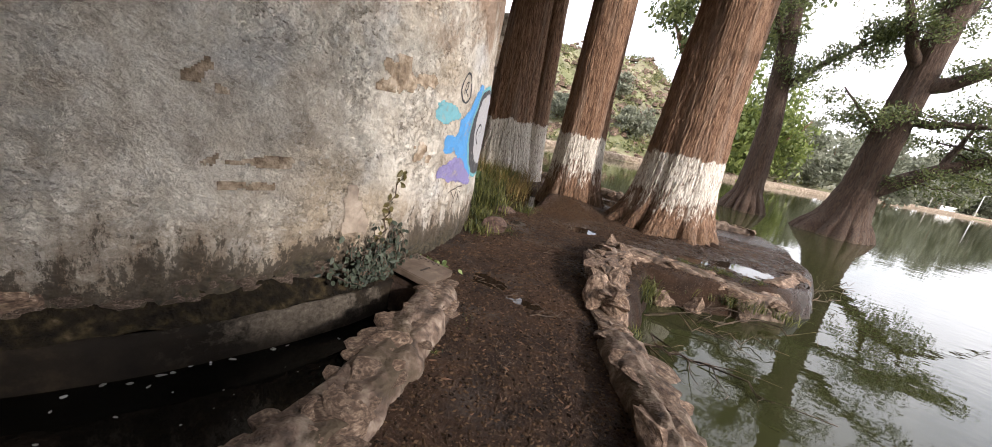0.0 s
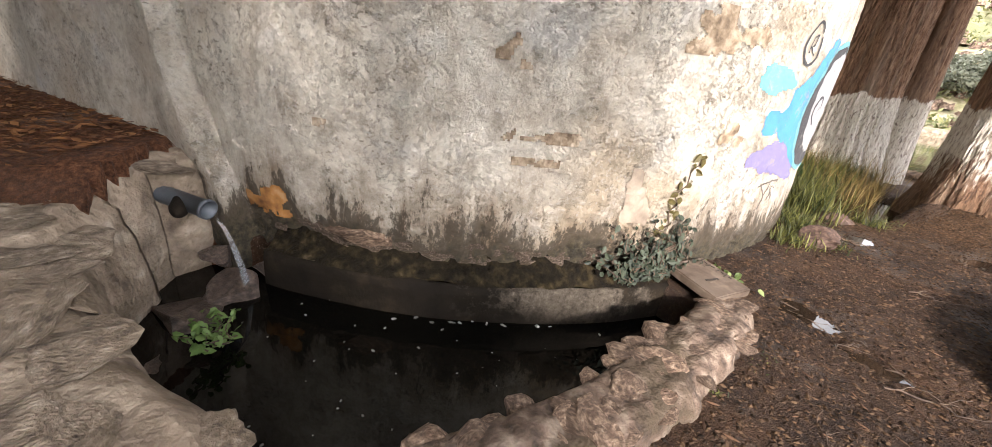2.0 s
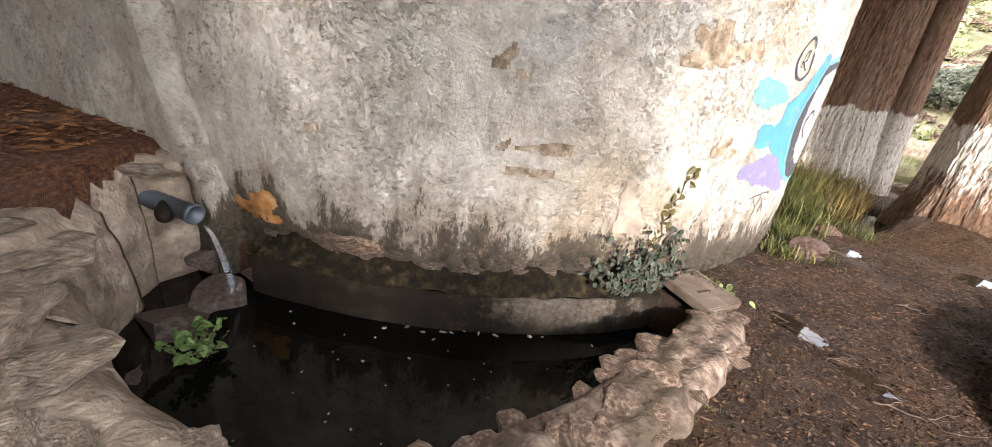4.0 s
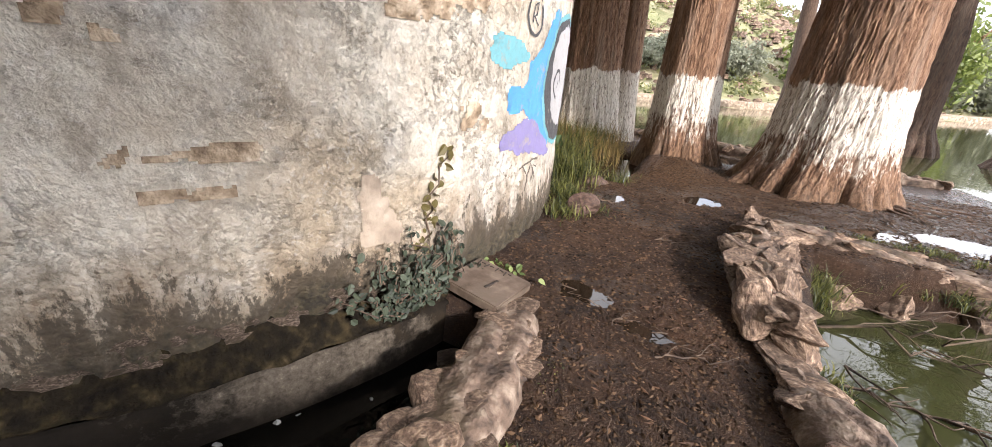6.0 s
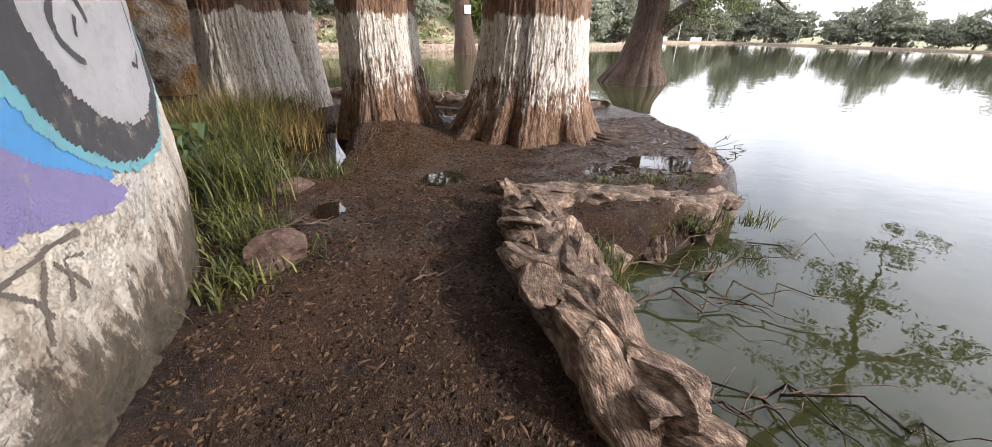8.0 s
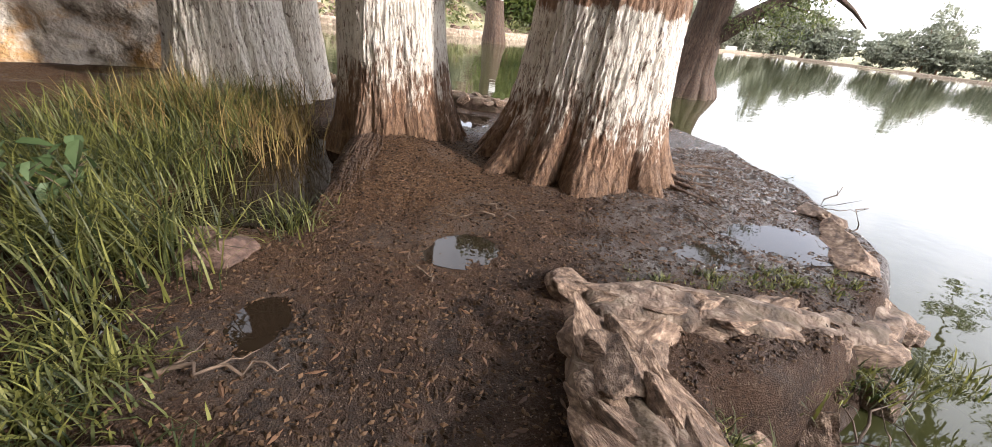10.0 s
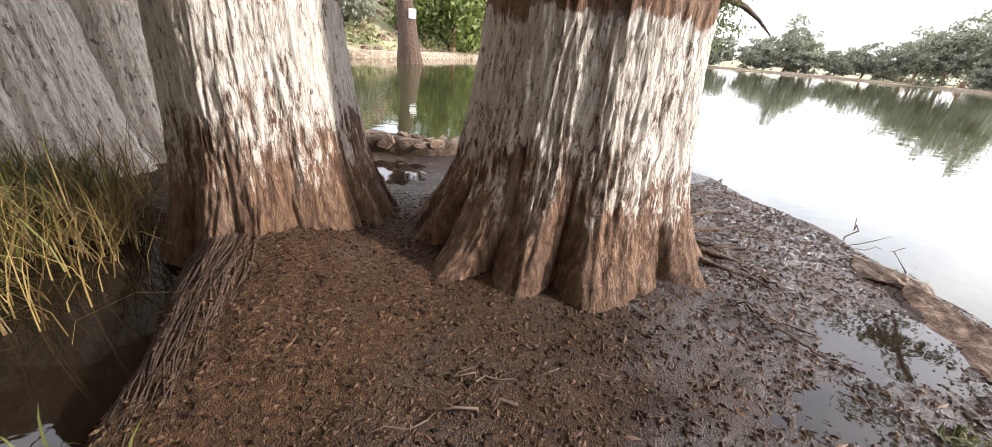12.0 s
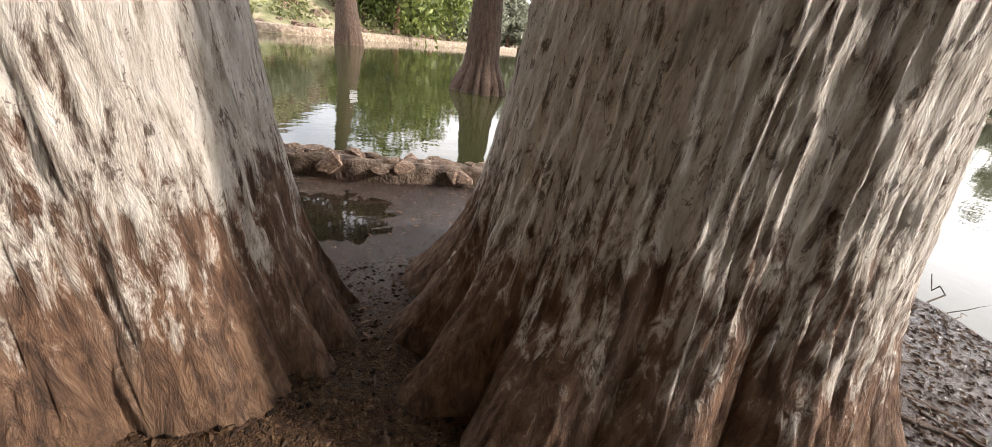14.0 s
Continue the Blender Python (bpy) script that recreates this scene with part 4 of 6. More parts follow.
_t5 = [[(8.2, 17.4, 1.05, 0.32), (8.6, 17.2, 1.45, 0.27), (9.2, 17.1, 1.95, 0.24), (9.9, 17.0, 2.45, 0.20), (10.5, 17.0, 2.75, 0.16), (11.1, 17.0, 2.92, 0.12), (11.8, 17.0, 2.78, 0.09), (12.5, 17.0, 2.5, 0.06), (13.2, 17.0, 2.1, 0.025)], wander((10.5, 17.0, 2.75), (12.0, 16.6, 4.1), 0.11, 0.03, 9, 72), wander((9.7, 17.0, 2.3), (10.4, 17.2, 4.3), 0.11, 0.03, 8, 73),
       wander((8.4, 17.4, 4.5), (11.5, 16.4, 6.2), 0.26, 0.06, 10, 74), wander((8.4, 17.4, 5.0), (6.6, 16.5, 7.5), 0.2, 0.05, 9, 75), wander((8.3, 17.4, 3.0), (6.2, 16.2, 4.2), 0.10, 0.02, 9, 76),
       wander((8.5, 17.4, 5.6), (9.6, 18.2, 9.5), 0.3, 0.08, 9, 77), wander((8.4, 17.4, 3.6), (11.0, 15.5, 3.7), 0.14, 0.03, 9, 78), wander((11.5, 16.4, 6.2), (14.5, 15.6, 6.0), 0.09, 0.02, 8, 79)]
_s5, _c5 = feather(_t5, 5, each=9)
_t5 = _t5 + _s5
_c5 += crown_points((9.8, 17.0, 8.8), (4.6, 4.0, 2.6), 90, 11)
big_tree("leaning cypress standing in the lake with low spreading limbs", [(BARK_DARK, [(-1.0, 7.8, 17.5, 1.4), (-0.35, 7.95, 17.5, 1.02), (0.3, 8.1, 17.5, 0.70), (1.5, 8.25, 17.5, 0.52), (3.0, 8.3, 17.4, 0.47), (6.0, 8.5, 17.4, 0.4), (9, 8.9, 17.6, 0.2)],
         [(4, 0.06, 0.3), (7, 0.05, 1.0)], dict(toes=0.2, nu=160, step=0.1))], _t5, _c5, 64, 12, leaf=0.05, spread=(0.2, 0.2, 0.09), hang=0.14, bark=BARK_DARK)
_t6 = [wander((5.2, 18.8, 4.2), (7.0, 18.2, 6.0), 0.16, 0.06, 8, 81), wander((6.8, 18.3, 5.8), (9.0, 18.0, 7.4), 0.07, 0.02, 7, 82), wander((5.0, 18.8, 5.5), (3.6, 18.2, 7.6), 0.14, 0.03, 8, 83)]
_s6, _c6 = feather(_t6, 6, each=9)
_t6 = _t6 + _s6
_c6 += crown_points((5.4, 18.8, 9.5), (3.2, 3.0, 2.2), 60, 13)
big_tree("slender cypress standing in the lake", [(BARK_DARK, [(-1.0, 5.3, 18.8, 0.95), (-0.35, 5.4, 18.8, 0.68), (0.4, 5.42, 18.8, 0.46), (1.5, 5.42, 18.8, 0.42), (3.0, 5.36, 18.8, 0.38), (7, 4.8, 18.8, 0.26), (9.5, 4.6, 18.8, 0.14)],
         [(4, 0.06, 0.3)], dict(toes=0.25, nu=140, step=0.1))], _t6, _c6, 130, 14, leaf=0.05, spread=(0.22, 0.22, 0.1), hang=0.25, bark=BARK_DARK)
_t4 = [wander((3.1, 33.0, 6), (6.0, 33, 9), 0.3, 0.06, 8, 91), wander((3.1, 33.0, 7), (1.0, 33, 10), 0.3, 0.06, 8, 92)]
T4 = big_tree("tall cypress at the far water's edge with a white notice", [(BARK_DARK, [(-1.0, 3.8, 33.0, 0.9), (-0.35, 3.8, 33.0, 0.68), (1.5, 3.7, 33.0, 0.55), (5, 3.25, 33.0, 0.4), (12, 2.7, 33.0, 0.2)], [(4, 0.05, 0.3)], dict(toes=0.1, nu=90, step=0.15))],
              _t4, crown_points((4.2, 33, 12), (4.5, 4.2, 4), 90, 15), 120, 16, leaf=0.2, spread=(0.6, 0.6, 0.3), hang=0.5)


# ---- far trees, and unseen trees nearer by ----
def far_tree(label, height, width, seed, mat, hang=0.0, leaf=0.3, n=70, per=70):
    rnd = random.Random(seed)
    root = empty("tree")
    tagged(root, label, "tree", "trees on the far shore")
    put("trunk", limb_mesh("trunk", BARK, [wander((0, 0, -0.5), (rnd.uniform(-.5, .5), 0, height * 0.6), height * 0.035, height * 0.015, 7, seed)] +
        [wander((0, 0, height * 0.25), (math.cos(k * 2.1) * width * 0.4, math.sin(k * 2.1) * width * 0.4, height * 0.7), height * 0.018, 0.03, 6, seed + k) for k in range(4)], seed, 6), root)
    cen = crown_points((0, 0, height * 0.52), (width * 0.5, width * 0.5, height * 0.46), n, seed, 0.25)
    lean = np.random.default_rng(seed + 1)
    cen = [(x + lean.normal(0, width * 0.05), y, max(0.6, z + lean.normal(0, height * 0.07))) for x, y, z in cen]
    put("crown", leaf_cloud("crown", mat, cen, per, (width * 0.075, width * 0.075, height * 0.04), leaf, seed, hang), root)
    return root


KINDS = [far_tree("rounded green tree paled for haze, also an unseen shade tree", 8, 8, 201, LEAF_HAZED), far_tree("tall loose tree paled for haze, also an unseen shade tree", 11, 7, 202, LEAF_HAZED),
         far_tree("low spreading tree with leaves paled for haze", 6, 8, 203, LEAF_HAZED), far_tree("bright weeping willow on the far shore", 10, 8, 204, LEAF_WILLOW, hang=1.2, leaf=0.28)]
_rnd = random.Random(5)
_line = [(27, 58), (40, 84), (60, 98), (90, 115), (112, 94), (134, 70), (118, 44), (102, 20), (95, -12), (90, -40), (60, -72)]
_spots = []
for (ax, ay), (bx, by) in zip(_line[:-1], _line[1:]):
    _k = int(math.hypot(bx - ax, by - ay) / 4.2)
    for _j in range(_k):
        _f = (_j + _rnd.random()) / _k
        _spots.append((ax + (bx - ax) * _f + _rnd.uniform(0, 5), ay + (by - ay) * _f + _rnd.uniform(1, 7), _rnd.choice((0, 0, 1, 2, 2)), _rnd.uniform(0.8, 1.45)))
# two unseen trees added right of the start to shade the wall from the sun
_spots += [(6.6, -4.6, 1, 0.78), (5.0, -6.6, 0, 0.8)]
_spots += [(-11, -9, 0, 1.3), (-7, -12, 1, 1.2), (-3, -10, 0, 1.4), (0.5, -13, 2, 1.6), (3.5, -10, 0, 1.1), (-14, -5, 1, 1.2), (-8, -6, 2, 1.2), (5.5, -14, 1, 1.2), (-12, 6, 0, 1.2), (-13, 11, 1, 1.0)]
_spots += [(9.5, 46, 3, 0.95), (13.5, 49, 3, 0.9), (17, 53, 0, 0.8), (21, 56, 2, 0.8), (7.0, 47, 3, 0.85), (24, 62, 0, 0.9), (31, 66, 1, 0.8), (-6, 40, 2, 0.5), (-12, 39, 2, 0.5), (0.5, 43, 2, 0.45), (-20, 44, 2, 0.6), (-3, 50, 2, 0.5)]
_used = set()
for _x, _y, _kind, _s in _spots:
    _m = pose(_x, _y, -0.3 + max(0.0, float(ground_height(np.array([_x]), np.array([_y]), False)[0])), 0, 0, _rnd.uniform(0, 360))
    if _kind not in _used:
        _used.add(_kind)
        KINDS[_kind].matrix_basis = _m
    else:
        _o = copy_thing(KINDS[_kind], _m)
        _o.scale = (_s, _s, _s * _rnd.uniform(0.85, 1.15))


# ---- along the round wall ----
def ring_strip(name, d0, d1, profile, mat, seed, label, category, step=0.5, rough=0.015):
    """A moulding along the wall's foot: profile is (metres out from the wall, z) from the wall down to the foot."""
    degs = np.arange(d0, d1 + 0.01, step)
    v = []
    for z_i, (o, z) in enumerate(profile):
        r = WALL_R + o + rough * fbm(np.radians(degs) * 16, np.full_like(degs, z * 8), 0, 3, seed)
        zz = z + rough * 1.2 * fbm(np.radians(degs) * 20, np.full_like(degs, z_i * 3.3), 0, 3, seed + 4)
        v += list(zip(CX + r * np.cos(np.radians(degs)), CY + r * np.sin(np.radians(degs)), zz))
    f = [tuple(reversed(q)) for q in grid_faces(len(degs), len(profile))]
    return tagged(put(name, mesh_of(name, v, f, mat)), label, category, kind="structure")


MOSS = material("black_moss", [(0.3, (0.004, 0.003, 0.002)), (0.5, (0.012, 0.009, 0.005)), (0.66, (0.036, 0.027, 0.013)), (0.8, (0.10, 0.075, 0.048))], 16, 10, (0.92, 1.0), 1.0, 40, 0.03)


def step_material():
    """Black algae on wet concrete, with a lit patch painted in as pale grey."""
    g = Nodes("stained_step_lit_patch")
    n = g.noise(4.0, 8, 0.7)
    col = g.ramp(n, [(0.3, (0.004, 0.003, 0.002)), (0.55, (0.010, 0.0075, 0.005)), (0.75, (0.028, 0.020, 0.012))])
    # light falling on the step, put into the colour from y 2.3 to 3.3
    y = g.math("ADD", g.axis("Y"), g.span(g.noise(5.0, 6, 0.7), 0.3, 0.7, -0.45, 0.45))
    pale = g.math("MULTIPLY", g.span(y, 2.3, 2.65), g.span(y, 3.3, 3.0))
    pale = g.math("MULTIPLY", pale, g.span(g.math("ADD", g.axis("Z"), g.span(n, 0.3, 0.7, -0.05, 0.05)), -0.2, -0.08))
    col = g.mix(g.math("MULTIPLY", pale, 0.9), col, g.ramp(g.noise(30.0, 8, 0.8), [(0.35, (0.03, 0.024, 0.017)), (0.6, (0.095, 0.08, 0.062)), (0.75, (0.20, 0.175, 0.145))]))
    return g.done(col, 0.9, g.noise(40.0, 6, 0.6), 0.5, 0.01)


STEPGREY = step_material()
for _m in (MOSS, STEPGREY):
    _m.node_tree.nodes["Principled BSDF"].inputs["Specular IOR Level"].default_value = 0.15
ring_strip("ledge", -52, -9, [(-0.06, 0.17), (0.0, 0.11), (0.03, 0.07), (0.07, 0.035), (0.10, 0.02)], MOSS, 60, "wet black mossy ledge at the foot of the wall", "ledge", rough=0.022)
ring_strip("basin_step", -52, -9, [(0.08, 0.018), (0.115, 0.012), (0.125, -0.05), (0.13, -0.15), (0.14, -0.5)], STEPGREY, 64, "stained concrete step with a painted lit patch, between ledge and pool", "step", rough=0.006)
# crumbled stones showing at the wall's foot
FOOTSTONES = [stone_mesh("stone", MORTAR, 60 + k) for k in range(4)]
_rnd = random.Random(77)
for _k in range(120):
    _d = _rnd.uniform(-53, -9)
    _s = _rnd.uniform(0.03, 0.095)
    put("stone", _rnd.choice(FOOTSTONES), WALL, m=Matrix.Translation(wall_point(_d, _rnd.uniform(0.05, 0.24), -0.035)) @ pose(0, 0, 0, _rnd.uniform(-20, 20), _rnd.uniform(-20, 20), _d) @ Matrix.Diagonal((_s * 0.5, _s * 1.4, _s * 0.8, 1)))
put("stone", STONES_FINE[0], WALL, "pale flat stone set in the wall's foot", m=Matrix.Translation(wall_point(-43, 0.21, -0.02)) @ pose(0, 0, 0, 0, 0, -43) @ Matrix.Diagonal((0.08, 0.34, 0.17, 1)))


def paint(name, rgb):
    g = Nodes(name)
    n = g.noise(18.0, 8, 0.7)
    col = g.mix(g.span(n, 0.5, 0.68, 0, 0.5), rgb, tuple(0.6 * c + 0.06 for c in rgb))
    col = g.mix(g.span(g.noise(7.0, 10, 0.8), 0.56, 0.64, 0, 0.75), col, (0.36, 0.32, 0.27))
    return g.done(col, 0.75, g.noise(30.0, 10, 0.8), 0.9, 0.04)


def painted(name, mat, outline, parent, label, lift=0.004, hole=None, step=(0.2, 0.012), ragged=0.0):
    """A coat of paint on the wall: an outline in (degrees, z), laid on the wall's relief."""
    poly = [(d, z) for d, z in outline]
    ds, zs = [p[0] for p in poly], [p[1] for p in poly]
    us, vs = np.arange(min(ds), max(ds) + step[0], step[0]), np.arange(min(zs), max(zs) + step[1], step[1])
    U, V = np.meshgrid(us, vs)
    scale = radians(1) * WALL_R
    inside = signed([(d * scale, z) for d, z in poly], U * scale, V) + (0.010 if step[0] > 0.1 else 0.003) * vnoise(U * 2.4, V * 30, 0, len(name))
    if ragged:
        inside = inside + ragged * fbm(U * scale * 14, V * 14, 0, 4, 23)
    if hole:
        inside = np.minimum(inside, -signed([(d * scale, z) for d, z in hole], U * scale, V))
    r = WALL_R + wall_relief(U, V) + lift
    X, Y = CX + r * np.cos(np.radians(U)), CY + r * np.sin(np.radians(U))
    f = []
    nu = len(us)
    for j in range(len(vs) - 1):
        for i in range(nu - 1):
            if inside[j, i] + inside[j, i + 1] + inside[j + 1, i] + inside[j + 1, i + 1] > 0:
                f.append((j * nu + i, j * nu + i + 1, (j + 1) * nu + i + 1, (j + 1) * nu + i))
    used = sorted({i for q in f for i in q})
    new_i = {o: k for k, o in enumerate(used)}
    v = np.c_[X.ravel(), Y.ravel(), V.ravel()][used]
    return put(name, mesh_of(name, v, [tuple(new_i[i] for i in q) for q in f], mat), parent, label)


def oval(cd, cz, hd, hz, n=40, a0=0, a1=360):
    return [(cd + hd * math.cos(radians(a)), cz + hz * math.sin(radians(a))) for a in np.linspace(a0, a1, n, endpoint=False)]


def blob(cd, cz, hd, hz, seed, n=44, lump=0.2):
    rnd = random.Random(seed)
    ph = [rnd.uniform(0, 6.28) for _ in range(3)]
    return [(cd + hd * k * math.cos(a), cz + hz * k * math.sin(a)) for a in np.linspace(0, 6.283, n, endpoint=False)
            for k in (1 + lump * (math.sin(3 * a + ph[0]) + 0.7 * math.sin(5 * a + ph[1]) + 0.5 * math.sin(8 * a + ph[2])) / 2,)]


def stroke(points, width):
    """An outline round a painted line in (degrees, z)."""
    k = radians(1) * WALL_R
    p = np.array([(d * k, z) for d, z in points])
    t = np.gradient(p, axis=0)
    t /= np.linalg.norm(t, axis=1)[:, None]
    n = np.c_[-t[:, 1], t[:, 0]] * width / 2
    return [(x / k, z) for x, z in np.r_[p + n, (p - n)[::-1]]]


P_BLUE, P_CYAN, P_LILAC = paint("blue_paint", (0.09, 0.32, 0.66)), paint("pale_cyan_paint", (0.17, 0.42, 0.48)), paint("lilac_paint", (0.24, 0.21, 0.42))
P_BLACK, P_GREY, P_FADED = paint("black_paint", (0.055, 0.055, 0.06)), paint("pale_grey_paint", (0.43, 0.43, 0.44)), paint("faded_paint", (0.15, 0.125, 0.10))
painted("cyan_patch", P_CYAN, blob(-2.9, 1.38, 3.5, 0.085, 3), WALL, "pale cyan paint")
painted("blue_patch", P_BLUE, [(-2.9, 1.12), (-2.5, 1.19), (0.6, 1.18), (1.4, 1.24), (1.2, 1.32), (2.6, 1.36), (4.5, 1.45), (6.5, 1.6), (9, 1.7), (11, 1.7), (11, 0.72), (8.3, 0.74), (5.6, 0.86), (2.4, 0.97), (1.0, 1.05), (-0.6, 1.01), (-2.6, 1.04)], WALL, "sky-blue cloud of paint")
painted("lilac_patch", P_LILAC, [(-3.6, 0.85), (-3.1, 0.91), (-1.1, 0.92), (-0.2, 0.95), (1.6, 0.98), (4.2, 0.96), (6.0, 0.88), (9.4, 0.76), (12, 0.66), (10, 0.63), (5, 0.71), (2.1, 0.74), (0.2, 0.75), (-2.0, 0.80), (-3.4, 0.79)], WALL, "lilac cloud of paint", lift=0.0055)
painted("cyan_rim", P_CYAN, oval(16.2, 1.2, 10.5, 0.525), WALL, "thin cyan outline", lift=0.007)
painted("black_oval", P_BLACK, oval(16.2, 1.2, 9.8, 0.49), WALL, "thick black outline", lift=0.0085)
painted("grey_oval", P_GREY, oval(16.6, 1.24, 7.6, 0.40), WALL, "pale grey painted eye", lift=0.010)
painted("black_stroke", P_BLACK, stroke([(12.7 + 1.5 * math.cos(a), 1.19 + 0.105 * math.sin(a)) for a in np.linspace(0.1, 4.6, 24)], 0.026), WALL, "hooked black line", lift=0.0115, step=(0.06, 0.004))
painted("black_stroke", P_BLACK, stroke([(12.6, 1.16), (12.8, 1.19), (13.0, 1.22)], 0.02), WALL, "short black line", lift=0.0115, step=(0.06, 0.004))
painted("black_stroke", P_BLACK, stroke([(21.2, 1.32), (21.0, 1.12), (19.6, 1.03), (18.6, 1.05)], 0.022), WALL, "hooked black line", lift=0.0115, step=(0.06, 0.004))
painted("black_stroke", P_BLACK, stroke([(1.7 + 1.7 * math.cos(a), 1.62 + 0.13 * math.sin(a)) for a in np.linspace(0.6, 6.7, 30)], 0.022), WALL, "black ring", lift=0.006, step=(0.06, 0.004))
painted("black_stroke", P_BLACK, stroke([(1.2, 1.56), (1.4, 1.66), (2.2, 1.68), (2.0, 1.61), (1.5, 1.60), (2.3, 1.55)], 0.014), WALL, "black letter stroke", lift=0.006, step=(0.06, 0.004))
for _pts in ([(2.3, 0.64), (3.2, 0.57), (3.5, 0.50)], [(4.4, 0.64), (3.4, 0.54), (2.9, 0.44)], [(4.6, 0.50), (5.4, 0.61), (6.4, 0.59)], [(4.8, 0.62), (5.7, 0.50)], [(1.2, 0.63), (4.8, 0.66), (6.8, 0.65)]):
    painted("faded_stroke", P_FADED, stroke(_pts, 0.016), WALL, "faded grey scrawl", lift=0.004, step=(0.1, 0.006))
# bared and discoloured patches of plaster
RUST, TAN, SCAR = material("rusty_plaster", [(0.35, (0.14, 0.06, 0.02)), (0.55, (0.36, 0.17, 0.05)), (0.75, (0.50, 0.33, 0.18))], 9, 8, bump=0.6), \
    material("bared_plaster", [(0.3, (0.09, 0.062, 0.038)), (0.45, (0.22, 0.165, 0.11)), (0.58, (0.34, 0.275, 0.20)), (0.75, (0.43, 0.37, 0.30))], 14, 10, bump=0.9, bump_dist=0.02), \
    material("mended_plaster", [(0.3, (0.16, 0.125, 0.095)), (0.5, (0.26, 0.21, 0.16)), (0.7, (0.36, 0.30, 0.235))], 9, 10, bump=0.6)
painted("bare_patch", RUST, blob(-52.0, 0.32, 2.6, 0.10, 5, lump=0.35), WALL, "rust-orange bared stone", lift=0.006, ragged=0.06)
painted("bare_patch", TAN, blob(-12, 1.58, 4.2, 0.10, 8, lump=0.5), WALL, "brown bared plaster", lift=0.006, ragged=0.06)
painted("bare_patch", TAN, blob(-8.0, 1.02, 1.7, 0.08, 9, lump=0.6), WALL, "brown bared plaster", lift=0.006, ragged=0.06)
painted("bare_patch", TAN, blob(-27.6, 0.94, 3.0, 0.03, 10, lump=0.5), WALL, "brown bared plaster", lift=0.006, ragged=0.06)
painted("bare_patch", TAN, blob(-27.4, 0.80, 1.5, 0.02, 11, lump=0.5), WALL, "brown bared plaster", lift=0.006, ragged=0.06)
painted("bare_patch", TAN, blob(-30.2, 1.36, 1.1, 0.09, 12, lump=0.5), WALL, "brown bared plaster", lift=0.006, ragged=0.06)
painted("bare_patch", TAN, blob(-46, 0.87, 0.7, 0.025, 13, lump=0.4), WALL, "brown bared plaster", lift=0.006, ragged=0.06)
painted("bare_patch", SCAR, [(-18.6, 0.46), (-18.3, 0.72), (-17.6, 0.80), (-16.8, 0.76), (-16.2, 0.62), (-15.2, 0.5), (-15.4, 0.42)], WALL, "smooth grey-brown mended patch", lift=0.006, ragged=0.03)


# ---- the basin's rim, pipe and rubble ----
RIMSTONE = material("limestone_mass", [(0.3, (0.09, 0.066, 0.046)), (0.46, (0.22, 0.17, 0.122)), (0.6, (0.33, 0.265, 0.195)), (0.8, (0.50, 0.43, 0.35))], 6, 10, (0.7, 0.95), 1.0, 25, 0.03, stain=(0.19, 0.145, 0.10), stain_scale=2.5)
CEMENT = material("pale_cement", [(0.3, (0.36, 0.33, 0.30)), (0.6, (0.58, 0.55, 0.51))], 9, 8, bump=0.5, bump_scale=60)
rim, *_c = strip_core("basin_rim", [(-2.8, 0.93), (-2.74, 0.56), (-2.44, 0.10), (-1.83, -0.1), (-1.22, 0.03), (-0.80, 0.34), (-0.58, 0.61), (-0.42, 0.74)], [0.44, 0.6, 1.1, 1.26, 1.26, 1.12, 0.9, 0.72],
                      [0.56, 0.55, 0.50, 0.42, 0.35, 0.27, 0.19, 0.14], -0.8, RIMSTONE, "lumpy limestone and mortar rim round the basin", "rim", 33, step=0.03)
RIMSTONES = [stone_mesh("stone", RIMSTONE, 80 + s, sub=4, rough=0.7) for s in range(5)]
strew(rim, *_c, 34, (0.2, 0.46), 34, RIMSTONES, depth=0.05, flat=0.2, tilt=6, side=0.95)


